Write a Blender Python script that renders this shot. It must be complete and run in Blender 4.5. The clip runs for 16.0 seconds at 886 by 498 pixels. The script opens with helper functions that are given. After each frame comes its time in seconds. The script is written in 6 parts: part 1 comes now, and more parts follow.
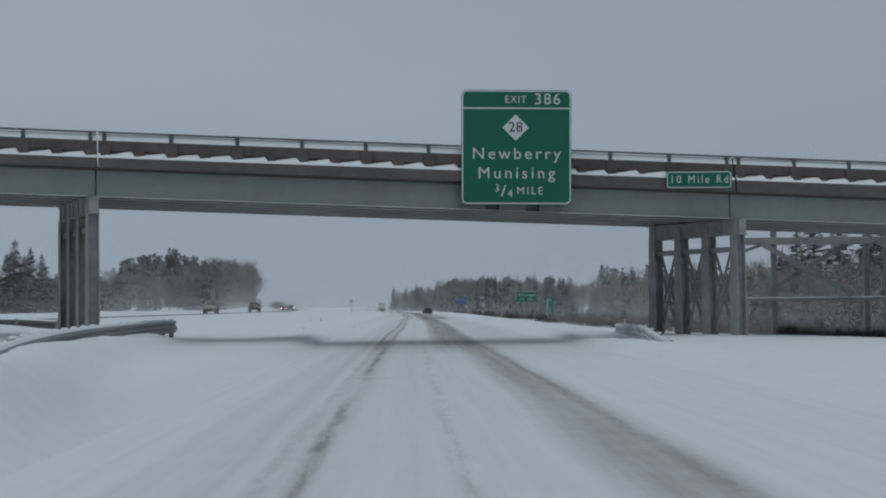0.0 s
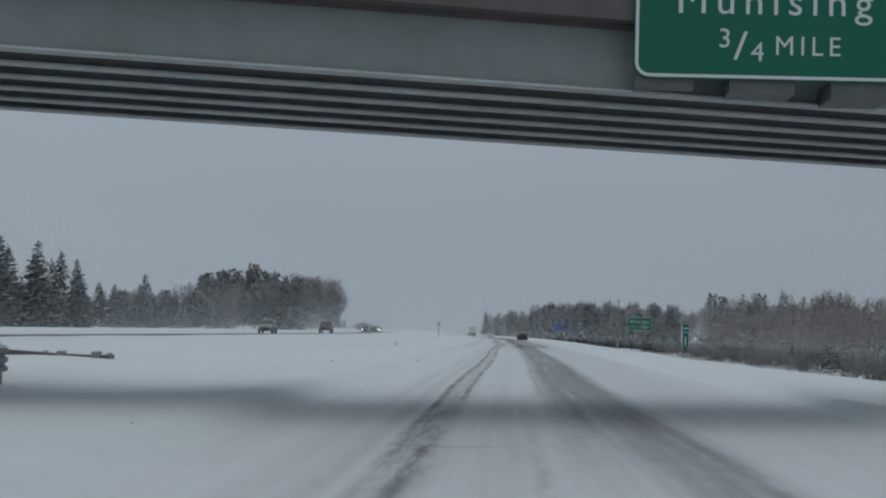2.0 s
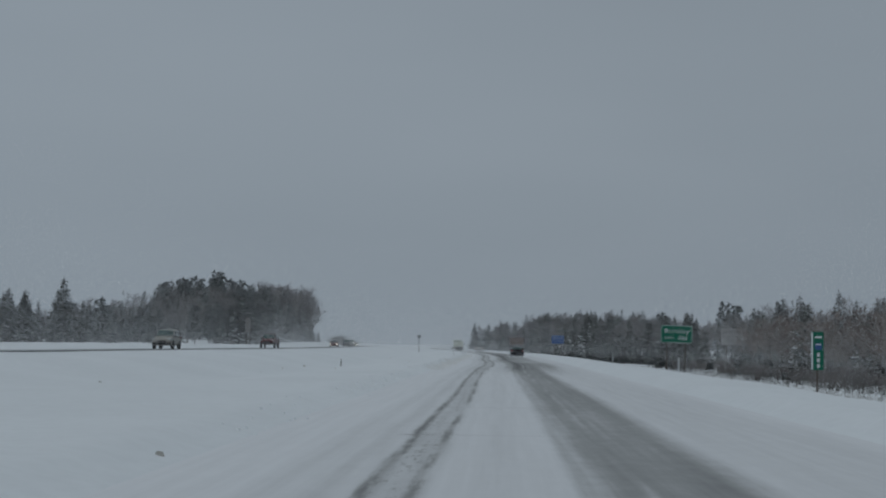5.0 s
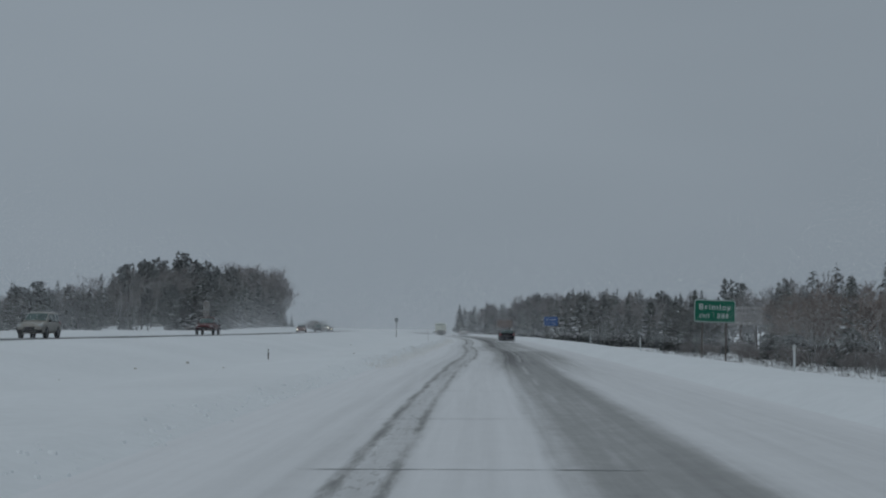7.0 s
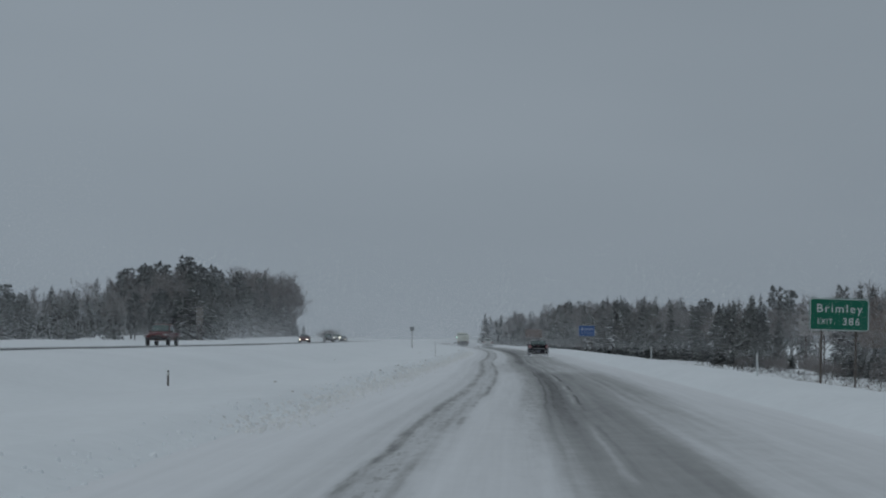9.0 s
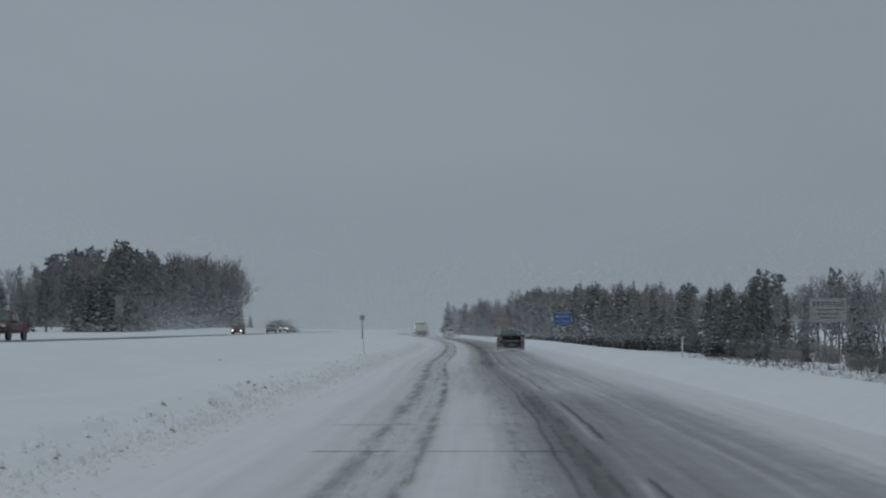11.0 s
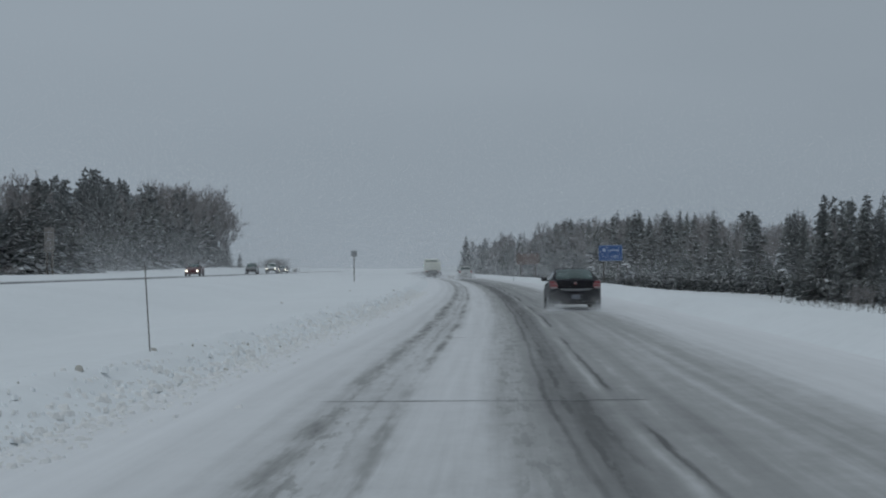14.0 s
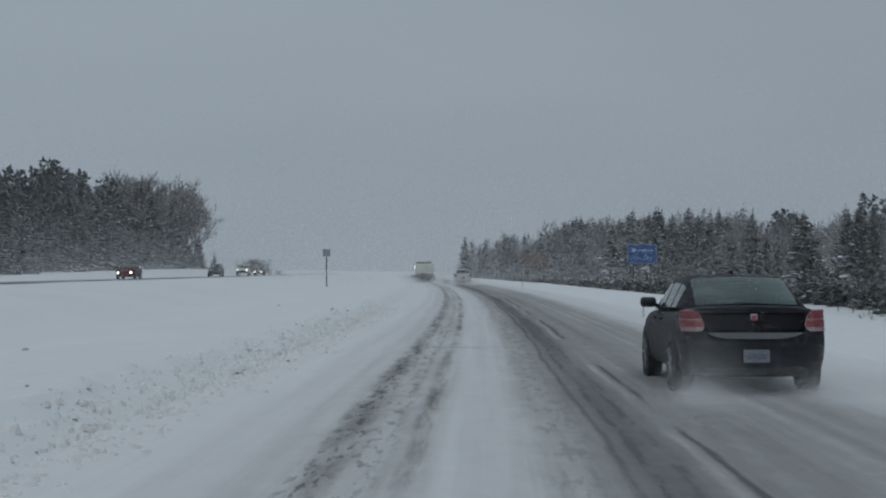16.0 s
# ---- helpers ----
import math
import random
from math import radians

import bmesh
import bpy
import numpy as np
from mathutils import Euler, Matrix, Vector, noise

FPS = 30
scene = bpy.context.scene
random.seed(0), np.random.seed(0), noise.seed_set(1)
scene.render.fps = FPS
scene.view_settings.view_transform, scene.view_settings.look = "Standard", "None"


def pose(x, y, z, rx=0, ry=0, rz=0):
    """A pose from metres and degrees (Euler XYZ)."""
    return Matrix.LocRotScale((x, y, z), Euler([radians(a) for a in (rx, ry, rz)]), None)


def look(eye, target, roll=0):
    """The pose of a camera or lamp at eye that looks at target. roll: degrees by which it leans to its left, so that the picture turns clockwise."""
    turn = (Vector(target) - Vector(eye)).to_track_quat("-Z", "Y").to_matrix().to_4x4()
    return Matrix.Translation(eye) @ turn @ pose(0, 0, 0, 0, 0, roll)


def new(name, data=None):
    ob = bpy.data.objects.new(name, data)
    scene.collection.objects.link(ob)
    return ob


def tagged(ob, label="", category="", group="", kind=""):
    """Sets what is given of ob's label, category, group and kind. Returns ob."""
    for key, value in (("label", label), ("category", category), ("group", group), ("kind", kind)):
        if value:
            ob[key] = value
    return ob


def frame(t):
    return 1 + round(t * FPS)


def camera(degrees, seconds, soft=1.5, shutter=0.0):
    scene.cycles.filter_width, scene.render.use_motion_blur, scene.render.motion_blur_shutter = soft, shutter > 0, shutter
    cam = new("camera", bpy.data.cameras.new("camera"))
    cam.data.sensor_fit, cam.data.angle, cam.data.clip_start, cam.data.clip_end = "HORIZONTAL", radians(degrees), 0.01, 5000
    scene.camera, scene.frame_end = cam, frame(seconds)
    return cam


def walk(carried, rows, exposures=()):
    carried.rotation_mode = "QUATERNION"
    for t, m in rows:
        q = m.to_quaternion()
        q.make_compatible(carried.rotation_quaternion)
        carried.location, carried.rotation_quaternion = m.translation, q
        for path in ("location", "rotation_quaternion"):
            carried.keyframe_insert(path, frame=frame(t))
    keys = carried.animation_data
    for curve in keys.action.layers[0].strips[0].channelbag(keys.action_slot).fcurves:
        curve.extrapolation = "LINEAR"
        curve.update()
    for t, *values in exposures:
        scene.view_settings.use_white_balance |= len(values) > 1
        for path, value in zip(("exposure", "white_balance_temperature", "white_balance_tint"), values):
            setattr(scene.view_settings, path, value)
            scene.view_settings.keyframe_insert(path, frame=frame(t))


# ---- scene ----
# ---- camera and its way ----
cam = camera(31.73, 16.0, soft=2.05)
# seconds, x, y, z, turn to the right, tilt up, lean (degrees)
WAY = [
    (0.0, 0.00, 0.00, 1.50, 1.17, 2.12, 0.59),
    (0.5, 0.01, 9.04, 1.50, 0.45, 1.80, 0.86),
    (1.0, 0.01, 18.06, 1.50, -0.55, 2.35, 0.29),
    (1.5, 0.02, 27.07, 1.49, -1.30, 2.72, 0.10),
    (2.0, 0.03, 36.06, 1.49, -2.31, 3.02, -0.98),
    (2.5, 0.04, 45.05, 1.49, -3.04, 3.24, -0.62),
    (3.0, 0.06, 54.01, 1.49, -2.06, 3.18, -0.00),
    (5.5, 0.23, 98.64, 1.49, -2.02, 3.58, -0.79),
    (6.0, 0.28, 107.53, 1.49, -1.88, 3.04, -0.59),
    (6.5, 0.34, 116.40, 1.48, -1.78, 2.77, 0.34),
    (7.0, 0.39, 125.26, 1.48, -1.47, 2.95, -0.09),
    (7.5, 0.45, 134.10, 1.48, -1.60, 2.94, -0.68),
    (8.0, 0.51, 142.93, 1.48, -1.84, 2.74, -0.24),
    (8.5, 0.56, 151.74, 1.48, -2.51, 3.33, -0.25),
    (11.0, 0.69, 195.61, 1.49, -1.20, 2.96, 0.12),
    (11.5, 0.68, 204.35, 1.49, -0.04, 0.68, 0.65),
    (12.0, 0.65, 213.07, 1.49, -0.38, -0.24, 0.03),
    (12.5, 0.61, 221.77, 1.49, -1.11, -0.51, -0.72),
    (13.0, 0.56, 230.46, 1.49, -1.52, 0.67, -0.31),
    (13.5, 0.49, 239.14, 1.49, -1.90, 0.76, 0.00),
    (14.0, 0.41, 247.80, 1.49, -1.96, 0.71, 0.55),
    (14.5, 0.32, 256.45, 1.49, -1.56, 0.70, 0.58),
    (15.0, 0.22, 265.09, 1.50, -1.60, 1.31, 0.73),
    (15.5, 0.11, 273.71, 1.50, -1.65, 0.98, 0.47),
    (16.0, 0.00, 282.32, 1.50, -1.96, 0.82, 0.17),
]
walk(cam, [(t, pose(x, y, z, 90 + up, 0, -turn) @ pose(0, 0, 0, 0, 0, -lean)) for t, x, y, z, turn, up, lean in WAY],
     exposures=[(0.0, 0.12), (2.5, 0.05), (3.0, -0.10), (5.5, -0.17), (8.5, -0.17), (11.0, -0.12), (11.5, -0.17), (12.0, -0.07), (12.5, 0.03), (16.0, 0.05)])

# ---- world and sun ----
world = bpy.data.worlds.new("overcast_sky")
scene.world = world
world.use_nodes = True
wn, wl = world.node_tree.nodes, world.node_tree.links
wn.clear()
w_out = wn.new("ShaderNodeOutputWorld")
w_bg = wn.new("ShaderNodeBackground")
w_sky = wn.new("ShaderNodeTexSky")
w_sky.sky_type, w_sky.sun_disc = "NISHITA", False
w_sky.sun_elevation, w_sky.sun_rotation = radians(38), radians(200)
w_sky.dust_density = 6.0
w_hsv = wn.new("ShaderNodeHueSaturation")
w_hsv.inputs["Saturation"].default_value = 0.12
w_hsv.inputs["Value"].default_value = 0.035
w_mix = wn.new("ShaderNodeMix")
w_mix.data_type = "RGBA"
w_mix.inputs["Factor"].default_value = 0.94
w_tc = wn.new("ShaderNodeTexCoord")
w_map = wn.new("ShaderNodeMapping")
w_map.inputs["Scale"].default_value = (1.0, 1.0, 3.5)
w_noise = wn.new("ShaderNodeTexNoise")
w_noise.inputs["Scale"].default_value, w_noise.inputs["Detail"].default_value = 1.6, 3.0
w_ramp = wn.new("ShaderNodeValToRGB")
w_ramp.color_ramp.elements[0].position, w_ramp.color_ramp.elements[0].color = 0.25, (0.238, 0.284, 0.330, 1)
w_ramp.color_ramp.elements[1].position, w_ramp.color_ramp.elements[1].color = 0.75, (0.280, 0.330, 0.380, 1)
wl.new(w_tc.outputs["Generated"], w_map.inputs["Vector"])
wl.new(w_map.outputs["Vector"], w_noise.inputs["Vector"])
wl.new(w_noise.outputs["Fac"], w_ramp.inputs["Fac"])
wl.new(w_sky.outputs["Color"], w_hsv.inputs["Color"])
wl.new(w_hsv.outputs["Color"], w_mix.inputs["A"])
wl.new(w_ramp.outputs["Color"], w_mix.inputs["B"])
# the cloud is a little thinner to the left of the road
w_sep = wn.new("ShaderNodeSeparateXYZ")
w_side = wn.new("ShaderNodeMapRange")
w_side.inputs["From Min"].default_value, w_side.inputs["From Max"].default_value = -0.3, 0.2
w_side.inputs["To Min"].default_value, w_side.inputs["To Max"].default_value = 1.07, 0.99
wl.new(w_tc.outputs["Generated"], w_sep.inputs[0])
wl.new(w_sep.outputs["X"], w_side.inputs["Value"])
wl.new(w_side.outputs["Result"], w_bg.inputs["Strength"])
wl.new(w_mix.outputs["Result"], w_bg.inputs["Color"])
wl.new(w_bg.outputs["Background"], w_out.inputs["Surface"])

sun_lamp = bpy.data.lights.new("veiled_sun", "SUN")
sun_lamp.energy, sun_lamp.angle, sun_lamp.color = 0.5, radians(60), (0.97, 0.98, 0.96)
new("veiled_sun", sun_lamp).matrix_world = look((0, 0, 50), (8, 22, 0))

# ---- materials ----


def material(name, base, rough=0.7, metal=0.0, grain=8.0, vary=0.15, bump=0.0, big=0.4, spec=0.5, tint=None, rnd=0.0, snow_haze=0.0):
    """Base colour broken up at two scales, with fine relief."""
    m = bpy.data.materials.new(name)
    m.use_nodes = True
    n, l = m.node_tree.nodes, m.node_tree.links
    bsdf = n["Principled BSDF"]
    bsdf.inputs["Roughness"].default_value, bsdf.inputs["Metallic"].default_value = rough, metal
    bsdf.inputs["Specular IOR Level"].default_value = spec
    tc = n.new("ShaderNodeTexCoord")
    fine, wide = n.new("ShaderNodeTexNoise"), n.new("ShaderNodeTexNoise")
    fine.inputs["Scale"].default_value, fine.inputs["Detail"].default_value = grain, 5.0
    wide.inputs["Scale"].default_value, wide.inputs["Detail"].default_value = big, 3.0
    both = n.new("ShaderNodeMath")
    both.operation = "ADD"
    for src in (fine, wide):
        l.new(tc.outputs["Object"], src.inputs["Vector"])
    l.new(fine.outputs["Fac"], both.inputs[0])
    l.new(wide.outputs["Fac"], both.inputs[1])
    ramp = n.new("ShaderNodeMapRange")
    ramp.inputs["From Min"].default_value, ramp.inputs["From Max"].default_value = 0.6, 1.4
    l.new(both.outputs[0], ramp.inputs["Value"])
    mix = n.new("ShaderNodeMix")
    mix.data_type = "RGBA"
    dark = [c * (1 - vary) for c in base]
    lite = [min(1, c * (1 + vary)) for c in (tint or base)]
    mix.inputs["A"].default_value, mix.inputs["B"].default_value = (*dark, 1), (*lite, 1)
    l.new(ramp.outputs["Result"], mix.inputs["Factor"])
    out = mix.outputs["Result"]
    if rnd:
        info = n.new("ShaderNodeObjectInfo")
        amount = n.new("ShaderNodeMapRange")
        amount.inputs["To Min"].default_value, amount.inputs["To Max"].default_value = 1 - rnd, 1 + rnd
        l.new(info.outputs["Random"], amount.inputs["Value"])
        hsv = n.new("ShaderNodeHueSaturation")
        l.new(amount.outputs["Result"], hsv.inputs["Value"])
        l.new(out, hsv.inputs["Color"])
        out = hsv.outputs["Color"]
    # white mixed into the colour: lying snow, plus a paleness for haze
    if snow_haze:
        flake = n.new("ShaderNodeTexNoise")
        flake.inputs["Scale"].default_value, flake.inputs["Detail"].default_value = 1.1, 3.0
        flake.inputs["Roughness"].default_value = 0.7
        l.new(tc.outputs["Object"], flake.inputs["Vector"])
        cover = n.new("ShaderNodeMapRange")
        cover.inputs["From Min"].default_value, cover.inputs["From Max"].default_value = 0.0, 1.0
        cover.inputs["To Max"].default_value = snow_haze
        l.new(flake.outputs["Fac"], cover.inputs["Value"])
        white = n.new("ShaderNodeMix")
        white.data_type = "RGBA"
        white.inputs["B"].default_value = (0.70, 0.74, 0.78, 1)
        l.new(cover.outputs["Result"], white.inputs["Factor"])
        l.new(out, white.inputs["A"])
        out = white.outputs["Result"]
    l.new(out, bsdf.inputs["Base Color"])
    if bump:
        b = n.new("ShaderNodeBump")
        b.inputs["Strength"].default_value, b.inputs["Distance"].default_value = 0.6, bump
        l.new(fine.outputs["Fac"], b.inputs["Height"])
        l.new(b.outputs["Normal"], bsdf.inputs["Normal"])
    return m


def glow(name, colour, strength):
    m = bpy.data.materials.new(name)
    m.use_nodes = True
    b = m.node_tree.nodes["Principled BSDF"]
    b.inputs["Base Color"].default_value = (*colour, 1)
    b.inputs["Emission Color"].default_value = (*colour, 1)
    b.inputs["Emission Strength"].default_value = strength
    return m


SNOW = material("snow", (0.785, 0.82, 0.84), 0.75, grain=3.0, vary=0.05, bump=0.03, big=0.12, spec=0.2)
SNOW_TREE = material("snow_on_twigs", (0.76, 0.79, 0.82), 0.8, grain=3.0, vary=0.12, spec=0.1)
DIRTY_SNOW = material("dirty_snow", (0.42, 0.41, 0.38), 0.8, grain=6.0, vary=0.3, bump=0.02, spec=0.2)
SLUSH_SNOW = material("grubby_snow", (0.76, 0.77, 0.765), 0.8, grain=6.0, vary=0.10, bump=0.02, spec=0.2)
ASPHALT = material("bare_wet_pavement", (0.10, 0.10, 0.10), 0.55, grain=1.2, vary=0.5, bump=0.004, big=0.15, tint=(0.30, 0.31, 0.32))
STEEL = material("grey_painted_girder", (0.245, 0.268, 0.264), 0.55, grain=2.0, vary=0.10, bump=0.002, big=0.25, tint=(0.26, 0.29, 0.28))
STEEL_PIER = material("weathered_grey_paint", (0.25, 0.265, 0.265), 0.6, grain=3.0, vary=0.22, bump=0.002, big=0.5, tint=(0.31, 0.32, 0.32))
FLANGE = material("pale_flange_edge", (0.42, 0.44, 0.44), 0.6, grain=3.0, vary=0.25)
RAIL_DARK = material("dark_rail_steel", (0.10, 0.105, 0.105), 0.55, grain=4.0, vary=0.25)
# brown raised towards its bars' tone, haze put into the colour
BROWN_DARK = material("dark_brown_sign", (0.13, 0.095, 0.088), 0.6, grain=5.0, vary=0.2)
PALE_BROWN = material("pale_brown_bar", (0.24, 0.20, 0.18), 0.6, grain=5.0, vary=0.15)
STEEL_DARK = material("dark_grey_steel", (0.21, 0.215, 0.215), 0.6, grain=3.0, vary=0.25, bump=0.002)
CONCRETE = material("stained_brown_concrete", (0.098, 0.082, 0.079), 0.85, grain=2.5, vary=0.35, bump=0.006, big=0.5)
DECK = material("grey_deck_concrete", (0.112, 0.10, 0.098), 0.85, grain=2.5, vary=0.25, bump=0.006, big=0.5)
GALV = material("galvanised_rail", (0.23, 0.24, 0.25), 0.5, 0.35, grain=4.0, vary=0.2)
PLASTERED = material("snow_plastered_rail", (0.42, 0.45, 0.47), 0.8, grain=5.0, vary=0.35, bump=0.01, big=0.9, tint=(0.66, 0.69, 0.71))
WOOD = material("weathered_timber", (0.10, 0.085, 0.075), 0.85, grain=9.0, vary=0.3)
GREEN_SIGN = material("green_sign_sheet", (0.008, 0.125, 0.078), 0.42, grain=30.0, vary=0.05, spec=0.3)
BLUE_SIGN = material("blue_sign_sheet", (0.045, 0.10, 0.25), 0.42, grain=30.0, vary=0.05, spec=0.3)
BROWN_SIGN = material("faded_billboard", (0.30, 0.29, 0.285), 0.7, grain=5.0, vary=0.25)
PALE_BLUE = material("pale_blue_letter", (0.33, 0.40, 0.52), 0.5, grain=20.0, vary=0.15)
FADED = material("faded_paint", (0.12, 0.115, 0.115), 0.7, grain=5.0, vary=0.25)
WHITE_SHEET = material("white_sign_sheet", (0.58, 0.61, 0.62), 0.45, grain=30.0, vary=0.04)
BLACK_SHEET = material("black_sign_letter", (0.02, 0.02, 0.02), 0.5, grain=30.0, vary=0.04)
BACK_ALU = material("sign_back_aluminium", (0.30, 0.31, 0.32), 0.5, 0.6, grain=10.0, vary=0.1)
# tree colours carry real snow dust and a painted lift for haze
NEEDLE = material("snowy_hazed_needles", (0.062, 0.068, 0.060), 0.8, grain=1.5, vary=0.25, spec=0.1, tint=(0.082, 0.088, 0.079), rnd=0.45, snow_haze=0.30)
PINE_NEEDLE = material("pine_needles", (0.050, 0.058, 0.053), 0.8, grain=1.5, vary=0.25, spec=0.1, tint=(0.065, 0.072, 0.068), rnd=0.35, snow_haze=0.34)
BARK = material("bark", (0.12, 0.11, 0.105), 0.9, grain=6.0, vary=0.3, spec=0.1, rnd=0.25, snow_haze=0.30)
TWIG = material("snowy_hazed_twigs", (0.185, 0.160, 0.152), 0.9, grain=2.0, vary=0.2, spec=0.1, rnd=0.25, snow_haze=0.34)
BROWN_TWIG = material("brown_sapling_twigs", (0.200, 0.160, 0.143), 0.9, grain=2.0, vary=0.25, spec=0.1, rnd=0.25, snow_haze=0.12)
BRUSH = material("brown_brush", (0.17, 0.148, 0.138), 0.9, grain=2.0, vary=0.25, spec=0.1, rnd=0.2, snow_haze=0.3)
GRASS = material("dry_grass", (0.13, 0.105, 0.08), 0.9, grain=5.0, vary=0.35, spec=0.1)
WEED = material("dead_weed_stalks", (0.060, 0.056, 0.052), 0.9, grain=5.0, vary=0.35, spec=0.1)
REFLECTOR = material("white_reflector", (0.6, 0.6, 0.58), 0.3, grain=20.0, vary=0.1)

# ---- mesh helpers ----


def mesh_object(name, bm, mat, smooth=False):
    me = bpy.data.meshes.new(name)
    bm.normal_update()
    bm.to_mesh(me)
    bm.free()
    me.materials.append(mat)
    if smooth:
        for p in me.polygons:
            p.use_smooth = True
    return new(name, me)


def part(name, bm, mat, parent, label="", smooth=False):
    ob = mesh_object(name, bm, mat, smooth)
    ob.parent = parent
    if label:
        tagged(ob, label)
    return ob


def raw(name, verts, faces, mat, parent=None, smooth=False):
    me = bpy.data.meshes.new(name)
    me.from_pydata(verts, [], faces)
    me.materials.append(mat)
    if smooth:
        me.polygons.foreach_set("use_smooth", [True] * len(me.polygons))
    me.update()
    ob = new(name, me)
    if parent:
        ob.parent = parent
    return ob


def thing(name, m, label, category, group="", kind=""):
    ob = new(name)
    ob.matrix_basis = m
    ob.empty_display_size = 0.2
    return tagged(ob, label, category, group, kind)


def box(bm, x0, x1, y0, y1, z0, z1, bevel=0.0, m=None):
    r = bmesh.ops.create_cube(bm, size=1.0, matrix=Matrix.Translation(((x0 + x1) / 2, (y0 + y1) / 2, (z0 + z1) / 2))
                              @ Matrix.Diagonal((x1 - x0, y1 - y0, z1 - z0, 1)))
    vs = r["verts"]
    if bevel:
        es = list({e for v in vs for e in v.link_edges})
        out = bmesh.ops.bevel(bm, geom=es, offset=bevel, segments=2, affect="EDGES", profile=0.5)
        vs = list({v for f in out["faces"] for v in f.verts} | {v for v in vs if v.is_valid})
    if m is not None:
        bmesh.ops.transform(bm, matrix=m, verts=vs)
    return bm


def bx(*a, **k):
    return box(bmesh.new(), *a, **k)


def rod(bm, a, b, r0, r1=None, n=8):
    a, b = Vector(a), Vector(b)
    r1 = r0 if r1 is None else r1
    q = (b - a).to_track_quat("Z", "Y").to_matrix().to_4x4()
    bmesh.ops.create_cone(bm, cap_ends=True, segments=n, radius1=r0, radius2=r1, depth=(b - a).length,
                          matrix=Matrix.Translation((a + b) / 2) @ q)
    return bm


def bar(bm, a, b, w, h):
    """A flat bar from a to b, w wide and h high in section."""
    a, b = Vector(a), Vector(b)
    q = (b - a).to_track_quat("Y", "Z").to_matrix().to_4x4()
    bmesh.ops.create_cube(bm, size=1.0, matrix=Matrix.Translation((a + b) / 2) @ q @ Matrix.Diagonal((w, (b - a).length, h, 1)))
    return bm


def rounded(bm, x0, x1, z0, z1, y0, y1, r, n=5):
    """A plate in the x-z plane with rounded corners."""
    pts = []
    for cx, cz, a0 in ((x1 - r, z1 - r, 0), (x0 + r, z1 - r, 90), (x0 + r, z0 + r, 180), (x1 - r, z0 + r, 270)):
        for i in range(n + 1):
            a = radians(a0 + 90 * i / n)
            pts.append((cx + r * math.cos(a), cz + r * math.sin(a)))
    fr = [bm.verts.new((x, y0, z)) for x, z in pts]
    bk = [bm.verts.new((x, y1, z)) for x, z in pts]
    bm.faces.new(fr)
    bm.faces.new(bk[::-1])
    for i in range(len(pts)):
        j = (i + 1) % len(pts)
        bm.faces.new((fr[j], fr[i], bk[i], bk[j]))
    return bm


def frame_ring(bm, x0, x1, z0, z1, y0, y1, r, w, n=5):
    """A rounded border w wide."""
    loops = []
    for inset, y in ((0, y0), (w, y0), (w, y1), (0, y1)):
        rr = max(r - inset, 0.01)
        ring = []
        for cx, cz, a0 in ((x1 - r, z1 - r, 0), (x0 + r, z1 - r, 90), (x0 + r, z0 + r, 180), (x1 - r, z0 + r, 270)):
            for i in range(n + 1):
                a = radians(a0 + 90 * i / n)
                ring.append(bm.verts.new((cx + rr * math.cos(a), y, cz + rr * math.sin(a))))
        loops.append(ring)
    k = len(loops[0])
    for a, b in zip(loops, loops[1:] + loops[:1]):
        for i in range(k):
            j = (i + 1) % k
            bm.faces.new((a[i], a[j], b[j], b[i]))
    return bm


def writing(name, text, size, mat, parent, place, spacing=1.0, stretch=1.0, label=""):
    """Raised letters that face the -y side, centred on place."""
    cu = bpy.data.curves.new(name, "FONT")
    cu.body, cu.size, cu.align_x, cu.align_y = text, size, "CENTER", "CENTER"
    cu.space_character, cu.extrude, cu.resolution_u = spacing, 0.002, 3
    tmp = bpy.data.objects.new(name, cu)
    me = bpy.data.meshes.new_from_object(tmp)
    bpy.data.objects.remove(tmp)
    me.transform(pose(0, 0, 0, 90) @ Matrix.Diagonal((stretch, 1, 1, 1)))
    me.materials.clear()
    me.materials.append(mat)
    # one part for each letter
    bm = bmesh.new()
    bm.from_mesh(me)
    todo, islands = set(bm.verts), []
    while todo:
        stack, isle = [todo.pop()], []
        while stack:
            v = stack.pop()
            isle.append(v)
            for e in v.link_edges:
                o = e.other_vert(v)
                if o in todo:
                    todo.remove(o)
                    stack.append(o)
        islands.append((min(v.co.x for v in isle), max(v.co.x for v in isle), isle))
    islands.sort(key=lambda a: a[0])
    groups = []
    for x0, x1, isle in islands:
        if groups and x0 < groups[-1][1] - 0.3 * (x1 - x0):
            groups[-1][1] = max(groups[-1][1], x1)
            groups[-1][2].extend(isle)
        else:
            groups.append([x0, x1, list(isle)])
    for x0, x1, isle in groups:
        keep = set(isle)
        idx = {v: k for k, v in enumerate(isle)}
        fs = [[idx[v] for v in f.verts] for f in bm.faces if f.verts[0] in keep]
        ob = raw("letter", [tuple(v.co) for v in isle], fs, mat, parent)
        ob.location = place
        if label:
            tagged(ob, label)
    bm.free()
    bpy.data.meshes.remove(me)


# ---- the lie of the land ----


def bend(y):
    """The road's middle line: it swings gently to the left far ahead."""
    if y < 280:
        return 0.0
    if y < 480:
        return -0.00018 * (y - 280) ** 2
    return -7.2 - 0.072 * (y - 480)


def far_bend(y):
    """The opposite road's line, which turns a little sooner."""
    if y < 270:
        return 0.0
    if y < 370:
        return -0.00028 * (y - 270) ** 2
    return -2.8 - 0.056 * (y - 370)


